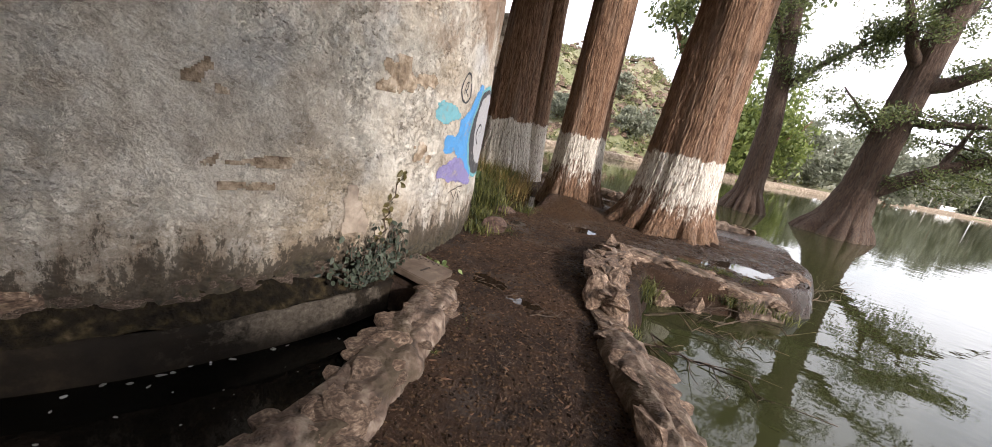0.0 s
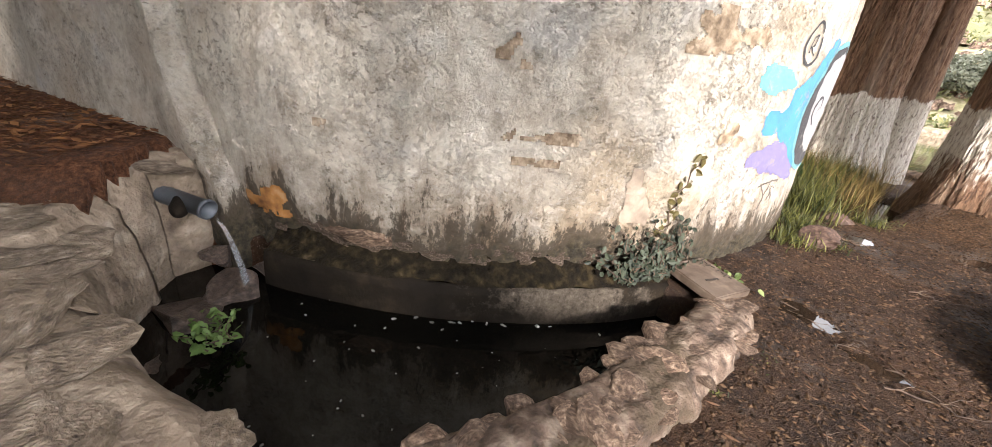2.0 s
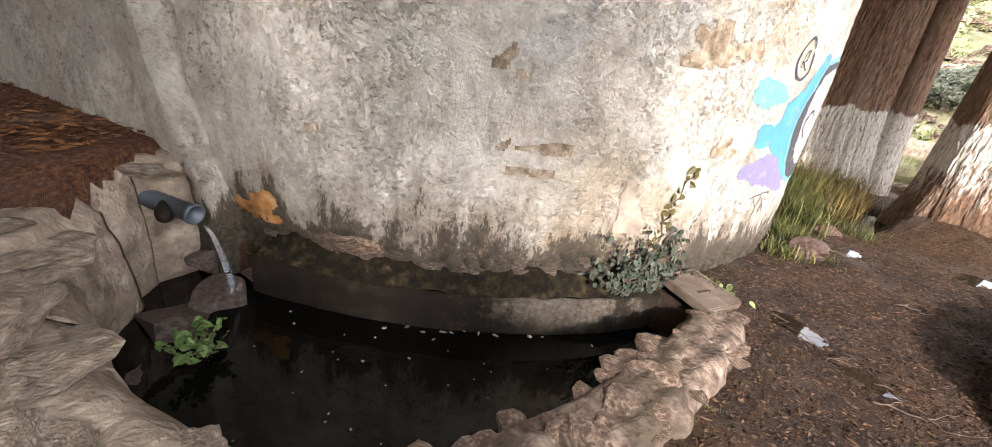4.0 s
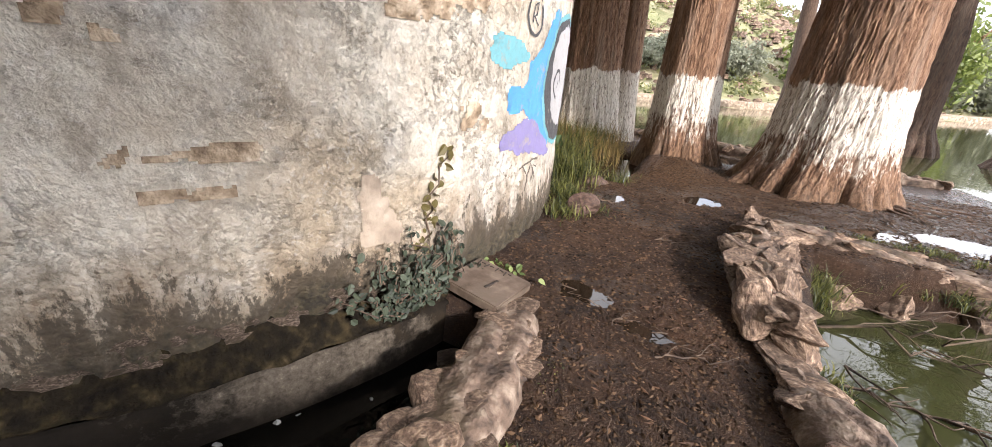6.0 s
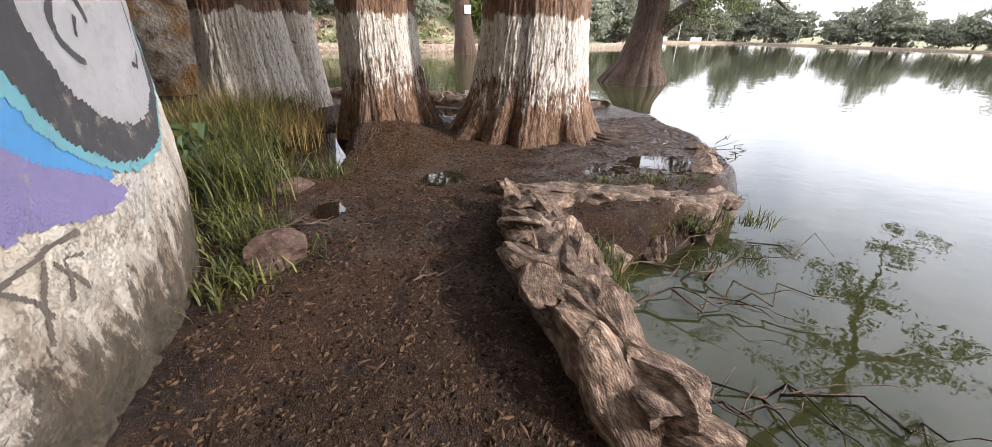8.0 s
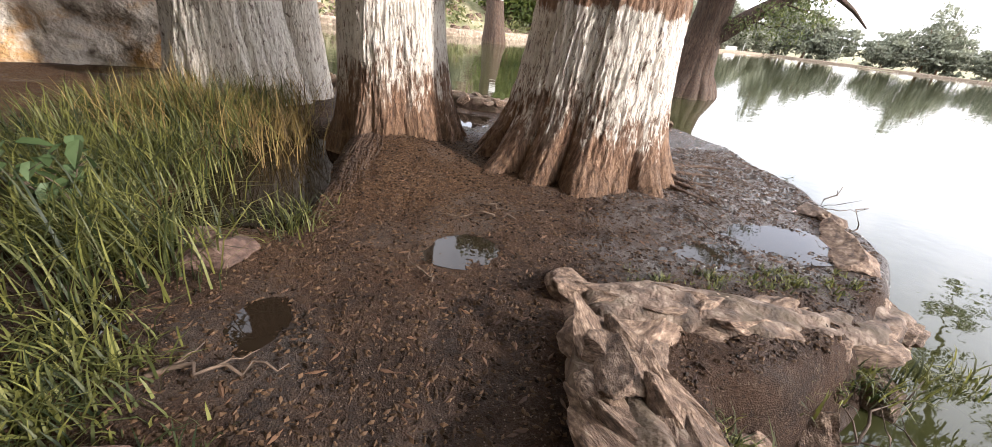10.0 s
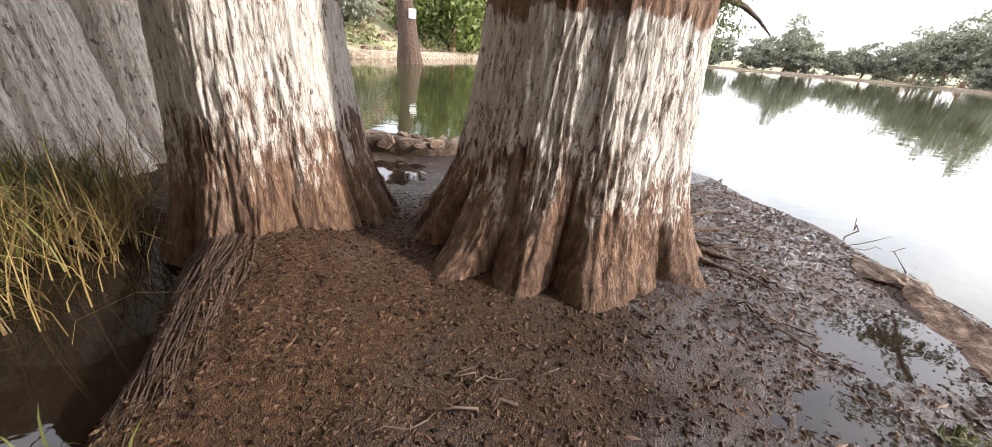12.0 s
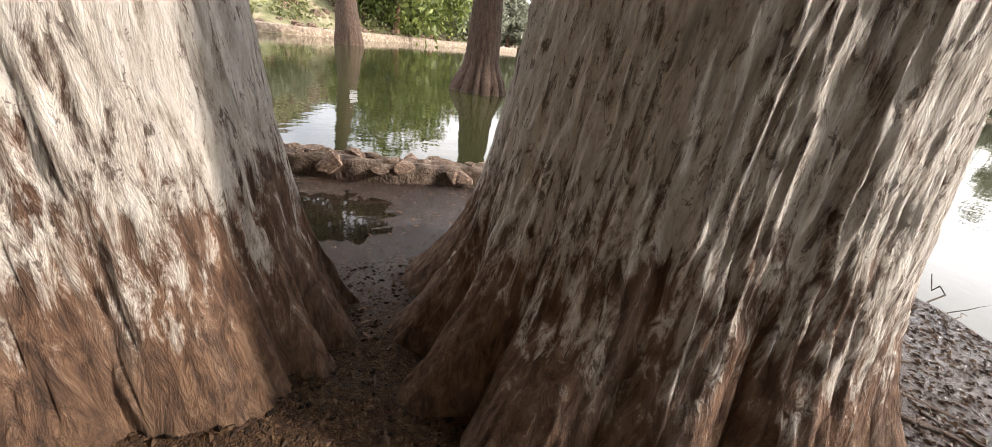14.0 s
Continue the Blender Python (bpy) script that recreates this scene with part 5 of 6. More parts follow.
def pipe_end():
    root = empty("drain_pipe", -2.30, 0.93, 0.30)
    tagged(root, "grey plastic pipe end trickling water into the basin", "pipe")
    bm = bmesh.new()
    rings = []
    for r, y in ((0.056, -0.35), (0.056, 0.0), (0.062, 0.0), (0.062, 0.03), (0.051, 0.03), (0.048, -0.35)):
        rings.append([bm.verts.new((r * math.cos(a), y, r * math.sin(a))) for a in np.linspace(0, 6.2832, 28, endpoint=False)])
    for a, b in zip(rings[:-1], rings[1:]):
        for i in range(28):
            bm.faces.new((a[i], a[(i + 1) % 28], b[(i + 1) % 28], b[i]))
    bm.normal_update()
    PVC = material("grey_plastic", [(0.3, (0.045, 0.05, 0.06)), (0.7, (0.10, 0.115, 0.13))], 8, 4, (0.35, 0.5), 0.1, 60)
    ob = part("tube", bm, PVC, root)
    ob.matrix_basis = pose(0, 0, 0, -6, 0, -48)
    bm = bmesh.new()
    bmesh.ops.create_icosphere(bm, subdivisions=3, radius=0.085)
    for v in bm.verts:
        v.co += v.co.normalized() * 0.03 * noise.noise(v.co * 9)
        v.co = Vector((v.co.x * 1.15 - 0.09, v.co.y * 0.6 - 0.13, v.co.z * 0.75 + 0.0))
    part("cement_collar", bm, STEPGREY, root, "stained cement packed round the pipe")
    bm = bmesh.new()
    prev = None
    for i in range(12):
        t = i / 11
        w = 0.007 + 0.011 * t
        p = Vector((0.08 + 0.16 * t, 0.05 + 0.12 * t, -0.05 - 0.50 * t * t))
        row = [bm.verts.new(p + Vector((w * k, -w * k, 0.006 * math.sin(5 * k + 9 * t)))) for k in (-1, -0.4, 0.3, 1)]
        if prev:
            for a in range(3):
                bm.faces.new((prev[a], prev[a + 1], row[a + 1], row[a]))
        prev = row
    CLEAR = Nodes("trickle").done((0.75, 0.8, 0.85), 0.12)
    CLEAR.node_tree.nodes["Principled BSDF"].inputs["Transmission Weight"].default_value = 0.85
    part("trickle", bm, CLEAR, root, "thin trickle of clear water")
    return root


pipe_end()
DARKROCK = material("wet_dark_rock", [(0.3, (0.018, 0.013, 0.010)), (0.5, (0.06, 0.043, 0.033)), (0.72, (0.15, 0.115, 0.09))], 8, 8, (0.25, 0.7), 0.8, 40, 0.012)
DARKS = [stone_mesh("rock", DARKROCK, 90 + k, sub=3, rough=0.5) for k in range(4)]
_rnd = random.Random(19)
for _x, _y, _z, _s in ((-2.15, 1.02, -0.2, 0.36), (-1.95, 0.78, -0.24, 0.42), (-2.3, 1.25, -0.2, 0.3), (-1.6, 0.72, -0.28, 0.3), (-1.35, 0.9, -0.33, 0.26), (-1.75, 1.0, -0.3, 0.24), (-2.05, 1.3, -0.27, 0.22), (-1.1, 0.95, -0.34, 0.2),
                       (-0.7, 3.2, -0.3, 0.3), (-0.62, 3.34, -0.24, 0.22), (-2.35, 0.95, -0.05, 0.24), (-1.5, 1.15, -0.36, 0.22)):
    _o = put("rock", _rnd.choice(DARKS), m=pose(_x, _y, _z, _rnd.uniform(-15, 15), _rnd.uniform(-15, 15), _rnd.uniform(0, 360)) @ Matrix.Diagonal((_s, _s * 0.8, _s * 0.5, 1)))
    tagged(_o, "wet dark rock lying in the basin", "rock", "rocks in the basin")
for _x, _y, _z, _s, _l in ((-0.62, 5.62, 0.08, 0.36, "squat red-brown rock beside the grass"), (-0.85, 6.85, -0.03, 0.4, "low red-brown rock in the mud"), (-1.02, 4.75, 0.05, 0.2, "small rock against the wall"), (-1.05, 7.0, -0.05, 0.3, "muddy red-brown rock at the water")):
    tagged(put("rock", stone_mesh("rock", REDROCK, int(_x * -100), sub=4, rough=0.5), m=pose(_x, _y, _z, 4, -6, 25) @ Matrix.Diagonal((_s, _s * 0.8, _s * 0.62, 1))), _l, "rock", "rocks by the walk")
# flat slabs at the lake edge of the spit
for _x, _y, _z, _sx, _sy, _r, _tx in ((3.55, 7.7, -0.05, 0.6, 0.3, 60, 6), (3.3, 7.3, -0.06, 0.55, 0.36, 52, 8), (3.12, 6.98, -0.05, 0.5, 0.36, 40, 10), (3.0, 6.75, -0.2, 0.4, 0.3, 10, 0), (2.5, 6.1, -0.3, 0.3, 0.22, 40, 5), (1.95, 5.9, -0.3, 0.26, 0.2, 70, 4), (1.55, 5.8, -0.32, 0.3, 0.2, 20, -5)):
    tagged(put("rock", STONES_FINE[int(_sx * 10) % 6], m=pose(_x, _y, _z, _tx, 4, _r) @ Matrix.Diagonal((_sx, _sy, 0.24, 1))), "flat pale slab at the water's edge of the spit", "rock", "slabs on the spit")


# ---- grass, ivy, twigs ----
def blades(name, spots, seed, mat=None, label="", height=(0.2, 0.45), width=0.006, per=60, spread=0.09, kind="", category="grass"):
    """Bent grass blades in tufts at (x, y, z, scale)."""
    rng = np.random.default_rng(seed)
    v, f = [], []
    for x, y, z, sc in spots:
        for _ in range(int(per * sc)):
            a, lean = rng.uniform(0, 6.283), rng.uniform(0.2, 1.25)
            h = rng.uniform(*height) * sc
            bx, by = x + rng.normal(0, spread * sc), y + rng.normal(0, spread * sc)
            w = width * rng.uniform(0.7, 1.5)
            px, py = -math.sin(a) * w, math.cos(a) * w
            k = len(v)
            for t, ww in ((0, 1), (0.35, 0.9), (0.7, 0.65), (1.0, 0.05)):
                out = lean * h * t * t * 0.85
                q = (bx + math.cos(a) * out, by + math.sin(a) * out, z - 0.02 + h * (t - 0.42 * lean * t * t * t))
                v += [(q[0] - px * ww, q[1] - py * ww, q[2]), (q[0] + px * ww, q[1] + py * ww, q[2])]
            f += [(k + 2 * i, k + 2 * i + 1, k + 2 * i + 3, k + 2 * i + 2) for i in range(3)]
    ob = put(name, mesh_of(name, v, f, mat or GRASS))
    return tagged(ob, label, category, kind=kind)


_rnd = random.Random(8)


def gz(x, y):
    return float(ground_height(np.array([x]), np.array([y]), False)[0])


_spots = []
for _k in range(105):
    _x, _y = _rnd.uniform(-3.0, -1.0), _rnd.uniform(6.5, 9.9)
    if math.hypot(_x - CX, _y - CY) < WALL_R + 0.08 or (_x > -1.52 + 0.06 * math.sin(_y * 5) and _y > 7.15):
        continue
    _spots.append((_x, _y, gz(_x, _y), _rnd.uniform(0.65, 1.1)))
blades("tall_grass", _spots, 3, label="tall bent yellow-green grass beneath the double trunk", height=(0.28, 0.60), width=0.0042, per=95, spread=0.15, kind="stuff")
_spots = [(_rnd.uniform(-2.6, -1.15), _rnd.uniform(8.3, 9.9), 0.0, _rnd.uniform(0.7, 1.15)) for _ in range(42)]
_spots = [(x, y, gz(x, y), k) for x, y, _z, k in _spots]
blades("dry_stalks", _spots, 13, STRAW, "dry straw-coloured stalks standing in the grass", height=(0.35, 0.75), width=0.003, per=34, spread=0.14, kind="stuff")
_spots = []
for _k in range(34):
    _y = _rnd.uniform(5.25, 6.45)
    _e = CX + math.sqrt(max(0, (WALL_R + 0.1) ** 2 - (_y - CY) ** 2))
    _x = _e + abs(_rnd.gauss(0, 0.14))
    _spots.append((_x, _y, gz(_x, _y), _rnd.uniform(0.45, 0.8)))
_spots += [(-0.55, 7.1, -0.02, 0.8), (-0.66, 7.3, -0.05, 0.9), (-0.72, 7.36, -0.06, 0.8), (-1.03, 7.2, -0.05, 0.7), (-0.5, 5.75, 0, 0.6), (-0.78, 5.5, 0, 0.7), (-0.62, 7.05, -0.05, 0.6)]
blades("short_grass", _spots, 4, label="short green grass tufts at the wall's foot", height=(0.10, 0.30), width=0.004, per=52, spread=0.12, kind="stuff")
_spots = [(1.25 + _rnd.gauss(0, 0.1), 5.75 + _rnd.gauss(0, 0.18), -0.2, _rnd.uniform(0.5, 1.0)) for _ in range(26)] + [(_rnd.uniform(1.3, 3.1), 5.98 + _rnd.uniform(0, 0.2), -0.18, _rnd.uniform(0.3, 0.7)) for _ in range(22)] + \
    [(_rnd.uniform(1.3, 2.8), 6.66 + _rnd.gauss(0, 0.05), 0.0, _rnd.uniform(0.16, 0.34)) for _ in range(46)] + [(1.12 + _rnd.gauss(0, 0.05), 4.0 + _rnd.gauss(0, 0.15), -0.08, 0.4) for _ in range(8)] + \
    [(-0.05 + _rnd.gauss(0, 0.03), _rnd.uniform(2.6, 3.5), 0.0, 0.18) for _ in range(8)]
blades("bank_grass", _spots, 6, label="green and straw grass between the lakeside rocks", height=(0.14, 0.3), width=0.004, per=64, kind="stuff")


def leaf_patch(name, pts, size, seed, mat, label, category="ivy", kind=""):
    """Small pointed leaves, each folded along its rib, at (point, normal)."""
    rng = np.random.default_rng(seed)
    v, f = [], []
    for p, nrm in pts:
        n = (Vector(nrm) + Vector(rng.normal(0, 0.35, 3))).normalized()
        t = n.cross(Vector(rng.normal(0, 1, 3))).normalized()
        t = (t + Vector((0, 0, -0.7))).normalized()
        b = n.cross(t).normalized()
        s = size * rng.uniform(0.6, 1.3)
        k = len(v)
        P = Vector(p)
        v += [tuple(P - t * s * 0.5), tuple(P - t * s * 0.28 - b * s * 0.30 + n * s * 0.10), tuple(P + t * s * 0.16 - b * s * 0.32 + n * s * 0.12), tuple(P + t * s * 0.6 - n * s * 0.06),
              tuple(P + t * s * 0.16 + b * s * 0.32 + n * s * 0.12), tuple(P - t * s * 0.28 + b * s * 0.30 + n * s * 0.10)]
        f += [(k, k + 1, k + 2, k + 3), (k, k + 3, k + 4, k + 5)]
    ob = put(name, mesh_of(name, v, f, mat, shade=False))
    return tagged(ob, label, category, kind=kind)


def sprigs(name, groups, size, seed, mat, label, category):
    """A plant of several leafy shoots, each a part with its stem."""
    base = groups[0][0][0]
    root = empty(name, *base)
    tagged(root, label, category)
    back = Matrix.Translation(-root.location)
    many = sum(len(pts) for pts in groups) > 300
    if many:
        ob = leaf_patch("leaves", [q for pts in groups for q in pts], size, seed, mat, "", "", kind="stuff")
        ob.parent, ob.matrix_basis = root, back
    for k, pts in enumerate(groups):
        for q, leaf in enumerate([] if many else pts):
            ob = leaf_patch("leaf", [leaf], size, seed + 50 * k + q, mat, "", "")
            ob.parent, ob.matrix_basis = root, back
        line = [(*p, 0.004 * (1 - i / len(pts)) + 0.0015) for i, (p, n) in enumerate(pts[::max(1, len(pts) // 7)])]
        put("stem", limb_mesh("stem", TWIG, [line], k, 5), root, m=back)
    return root


TWIG = material("dead_twig", [(0.3, (0.035, 0.024, 0.017)), (0.7, (0.13, 0.09, 0.062))], 12, 6)
_rng = np.random.default_rng(12)
_groups = []
for _k in range(30):
    _d0, _len, _lean = -13.6 + _rng.normal(0, 2.5), abs(_rng.normal(0.26, 0.1)) + 0.08, _rng.normal(0, 2.2)
    _len *= max(0.35, 1 - abs(_d0 + 13.6) / 7)
    _shoot = []
    for _j in range(20):
        _t = _j / 19
        _d = _d0 + _lean * _t + _rng.normal(0, 0.45)
        _n = (math.cos(radians(_d)), math.sin(radians(_d)), 0.3)
        _shoot.append((wall_point(_d, 0.05 + _len * _t + _rng.normal(0, 0.018), 0.02 + 0.10 * math.sin(2.6 * _t) * (1 - 0.6 * _t) + abs(_rng.normal(0, 0.022))), _n))
    _groups.append(_shoot)
sprigs("ivy", _groups, 0.042, 2, LEAF_IVY, "dusty grey-green creeper bush at the foot of the wall", "ivy")
_pts = []
for _k in range(12):
    _t = _k / 11
    _d, _z = -13.6 + 2.3 * _t + 0.3 * math.sin(_t * 9), 0.38 + 0.50 * _t
    _n = (math.cos(radians(_d)), math.sin(radians(_d)), 0.3)
    for _s in (-1, 1):
        _pts.append((wall_point(_d + _s * 0.42, _z + _rng.normal(0, 0.008), 0.025), _n))
sprigs("vine", [_pts], 0.055, 3, leaf_material("vine_leaves", (0.06, 0.055, 0.014), (0.16, 0.125, 0.04)), "single climbing vine with yellowish leaves on the wall", "vine")
_pts = [((-0.88 + _rng.normal(0, 0.06), 4.05 + _rng.normal(0, 0.12), 0.04 + abs(_rng.normal(0, 0.02))), (0.5, 0, 1)) for _ in range(46)] + [((-0.68 + _rng.normal(0, 0.12), 4.02 + _rng.normal(0, 0.03), 0.05), (0, 0, 1)) for _ in range(26)]
leaf_patch("weeds", _pts, 0.05, 4, leaf_material("weed_leaves", (0.06, 0.10, 0.025), (0.30, 0.36, 0.13)), "low green weeds beside the concrete cover", "weeds")
_groups = []
for _k in range(7):
    _a, _x, _y = _rng.uniform(0, 6.28), -1.62 + _rng.normal(0, 0.05), 0.92 + _rng.normal(0, 0.04)
    _groups.append([((_x + math.cos(_a) * 0.09 * _j / 13 + _rng.normal(0, 0.018), _y + math.sin(_a) * 0.09 * _j / 13 + _rng.normal(0, 0.018), -0.16 + 0.13 * _j / 13), (0, 0, 1)) for _j in range(14)])
sprigs("water_plant", _groups, 0.05, 5, leaf_material("cress_leaves", (0.05, 0.10, 0.02), (0.20, 0.30, 0.08)), "bright green plant on a wet rock in the basin", "plant")
_groups = []
for _k in range(6):
    _a, _x, _y = _k * 1.05, -1.62, 7.0
    _groups.append([((_x + math.cos(_a) * 0.16 * _j / 7 + _rng.normal(0, 0.02), _y + math.sin(_a) * 0.16 * _j / 7 + _rng.normal(0, 0.02), 0.12 + 0.32 * _j / 7), (math.cos(_a) * 0.4, math.sin(_a) * 0.4, 1)) for _j in range(8)])
sprigs("broad_leaf_weed", _groups, 0.11, 15, leaf_material("broad_leaves", (0.04, 0.07, 0.025), (0.12, 0.18, 0.07)), "broad-leaved green weed standing in the grass", "plant")
# fallen leaves on the bank
_v, _f = [], []
_X, _Y = _rng.uniform(-6.0, -2.2, 3400), _rng.uniform(-1.6, 0.95, 3400)
_keep = signed(POOLSHAPE, _X, _Y) < -0.25
for _x, _y, _z in zip(_X[_keep], _Y[_keep], ground_height(_X[_keep], _Y[_keep], False) + 0.012):
    _a, _s = _rng.uniform(0, 6.28), _rng.uniform(0.02, 0.05)
    _c, _d = math.cos(_a) * _s, math.sin(_a) * _s
    _i = len(_v)
    _v += [(_x - _c, _y - _d, _z), (_x + _d * .4, _y - _c * .4, _z + _rng.uniform(0, .015)), (_x + _c, _y + _d, _z + _rng.uniform(0, .02)), (_x - _d * .4, _y + _c * .4, _z + .004)]
    _f.append((_i, _i + 1, _i + 2, _i + 3))
tagged(put("fallen_leaves", mesh_of("fallen_leaves", _v, _f, leaf_material("dead_leaves", (0.10, 0.035, 0.015), (0.42, 0.20, 0.08)), shade=False)), "rust-brown fallen leaves on the bank", "leaves", kind="stuff")


# grit, bark chips and twigs on the earth
def litter(name, n, seed, size, mat, label, box, flat=0.5, long=1.0):
    rng = np.random.default_rng(seed)
    x, y = rng.uniform(box[0], box[1], n), rng.uniform(box[2], box[3], n)
    keep = (signed(LAND, x, y) > 0.1) & (signed(POOLSHAPE, x, y) < -0.3) & (np.hypot(x - CX, y - CY) > WALL_R + 0.03)
    x, y = x[keep], y[keep]
    z = ground_height(x, y)
    v, f = [], []
    for i in range(len(x)):
        s, a = size * rng.uniform(0.4, 1.6), rng.uniform(0, 6.283)
        c, d = math.cos(a) * s * long, math.sin(a) * s * long
        e, g = -math.sin(a) * s * 0.6, math.cos(a) * s * 0.6
        k, h = len(v), s * flat
        v += [(x[i] - c, y[i] - d, z[i]), (x[i] + e, y[i] + g, z[i]), (x[i] + c, y[i] + d, z[i] + h * 0.3), (x[i] - e, y[i] - g, z[i]), (x[i] + rng.normal(0, s * .2), y[i], z[i] + h)]
        f += [(k, k + 3, k + 4), (k + 3, k + 2, k + 4), (k + 2, k + 1, k + 4), (k + 1, k, k + 4)]
    tagged(put(name, mesh_of(name, v, f, mat, shade=False)), label, "litter", kind="stuff")


GRIT = leaf_material("grit_bits", (0.010, 0.0055, 0.003), (0.15, 0.092, 0.052))
GRIT.node_tree.nodes["Principled BSDF"].inputs["Specular IOR Level"].default_value = 0.15
litter("grit", 60000, 1, 0.0115, GRIT, "grit and crumbs of earth on the walk", (-1.2, 4.0, 1.8, 9.5))
litter("bark_chips", 4200, 2, 0.011, leaf_material("bark_bits", (0.04, 0.019, 0.010), (0.19, 0.105, 0.058)), "bark chips and needles on the walk", (-1.0, 4.0, 2.0, 10.5), 0.25, 2.4)


def twig(x, y, z, yaw, length, r, seed, label, forks=3, rise=0.05):
    rnd = random.Random(seed)
    ca, sa = math.cos(radians(yaw)), math.sin(radians(yaw))
    main = wander((x, y, z), (x + ca * length, y + sa * length, z + rise), r, r * 0.3, 12, seed, jag=0.55)
    lines = [main]
    for k in range(forks):
        b = main[2 + k * 6 // max(1, forks)]
        a = radians(yaw + rnd.choice((-1, 1)) * rnd.uniform(25, 60))
        ln = length * rnd.uniform(0.25, 0.5)
        lines.append(wander(b[:3], (b[0] + math.cos(a) * ln, b[1] + math.sin(a) * ln, b[2] + rnd.uniform(0, 0.5) * rise + 0.01), b[3] * 0.7, b[3] * 0.2, 6, seed * 7 + k, jag=0.3))
    tagged(put("twig", limb_mesh("twig", TWIG, lines, seed, 5)), label, "twig", "fallen twigs")


for _k, (_x, _y, _a, _l, _r) in enumerate(((0.0, 4.15, -30, 0.6, 0.006), (0.3, 3.95, -15, 0.5, 0.005), (0.35, 3.7, 30, 0.4, 0.007), (-0.3, 4.1, -20, 0.5, 0.004), (0.1, 3.85, 80, 0.3, 0.004), (0.75, 7.3, 175, 0.5, 0.008), (0.1, 5.3, 20, 0.35, 0.006), (-0.75, 6.05, 5, 0.45, 0.011),
                                          (0.2, 6.6, 120, 0.3, 0.006), (2.1, 7.6, -60, 0.4, 0.008), (2.5, 7.9, -80, 0.35, 0.01), (0.5, 7.5, -15, 0.45, 0.006), (2.2, 7.2, 100, 0.3, 0.006), (0.4, 2.9, 120, 0.35, 0.004))):
    twig(_x, _y, gz(_x, _y) + 0.012, _a, _l, _r, 300 + _k, "thin dead twig lying on the wet earth", 2, 0.01)
for _k, (_x, _y, _z, _a, _l, _rise) in enumerate(((1.35, 5.3, -0.36, -10, 1.3, 0.16), (1.5, 5.5, -0.36, 5, 1.6, 0.2), (1.4, 4.9, -0.36, -35, 1.4, 0.12), (1.6, 5.7, -0.36, 20, 1.0, 0.2), (3.6, 7.5, -0.36, 30, 1.0, 0.3), (3.9, 8.2, -0.36, 20, 0.8, 0.35), (1.25, 4.6, -0.34, -15, 0.6, 0.06))):
    twig(_x, _y, _z, _a, _l, 0.012, 340 + _k, "bare branch lying half sunk in the lake", 5, _rise)
# roots spreading over the earth
ROOTBARK = bark_material("root_bark", 0, tone=0.42)


def root_fan(label, lines):
    root = empty("root_system", lines[0][0][0], lines[0][0][1], lines[0][0][2])
    tagged(root, label, "roots")
    for k, line in enumerate(lines):
        put("root", limb_mesh("root", ROOTBARK, [line], k, 8), root, m=Matrix.Translation(-root.location))


_lines = []
for _k in range(34):
    _x0, _y1 = -0.58 + 0.0105 * _k, 7.15 + 0.014 * _k + _rnd.uniform(-0.1, 0.35)
    _line = []
    for _j in range(14):
        _t = _j / 13
        _x, _y = _x0 + 0.025 * math.sin(_t * 6 + _k * 1.7) + 0.012 * math.sin(_t * 15 + _k) - 0.05 * math.sin(_t * 3), 8.75 + (_y1 - 8.75) * _t
        _line.append((_x, _y, gz(_x, _y) + 0.001, 0.006 * (1 - _t) + 0.0022))
    _lines.append(_line)
root_fan("matted red-brown roots sweeping down from the middle tree", _lines)
_lines = []
for _x0, _y0, _x1, _y1 in ((2.3, 8.3, 2.72, 7.75), (2.35, 8.4, 2.95, 8.0), (2.4, 8.55, 3.2, 8.35), (2.3, 8.2, 2.5, 7.6), (2.45, 8.7, 3.4, 8.75)):
    _line = []
    for _j in range(12):
        _t = _j / 11
        _x, _y = _x0 + (_x1 - _x0) * _t + 0.04 * math.sin(_t * 6 + _x1 * 9), _y0 + (_y1 - _y0) * _t + 0.03 * math.sin(_t * 8 + _y1)
        _line.append((_x, _y, gz(_x, _y) + 0.004, 0.024 * (1 - _t) + 0.006))
    _lines.append(_line)
root_fan("gnarled dark roots running from the big tree to the lake", _lines)


# ---- far things ----
def notice():
    bm = bmesh.new()
    bmesh.ops.create_cube(bm, size=1)
    bmesh.ops.scale(bm, vec=(0.42, 0.02, 0.5), verts=bm.verts)
    ob = part("notice", bm, material("white_board", [(0.3, (0.7, 0.7, 0.68)), (0.7, (0.82, 0.82, 0.8))], 3), None, shade=False)
    ob.matrix_basis = pose(3.9, 32.42, 2.36, 0, 0, 0)
    tagged(ob, "small white notice board nailed to a far trunk", "notice")


notice()


def shore_post(x, y, height):
    """A pale lamp post on the far shore."""
    root = empty("lamp_post", x, y, -0.25)
    tagged(root, "slim white lamp post on the far shore", "lamp post", "posts on the far shore")
    put("post", limb_mesh("post", WHITE, [[(0, 0, 0, 0.16), (0, 0, 0.5, 0.11), (0, 0, height, 0.08)]], 0, 8), root)
    put("arm", limb_mesh("arm", WHITE, [[(0, 0, height - 0.1, 0.05), (0.3, -0.2, height + 0.1, 0.05), (0.8, -0.5, height + 0.12, 0.09)]], 0, 6), root)


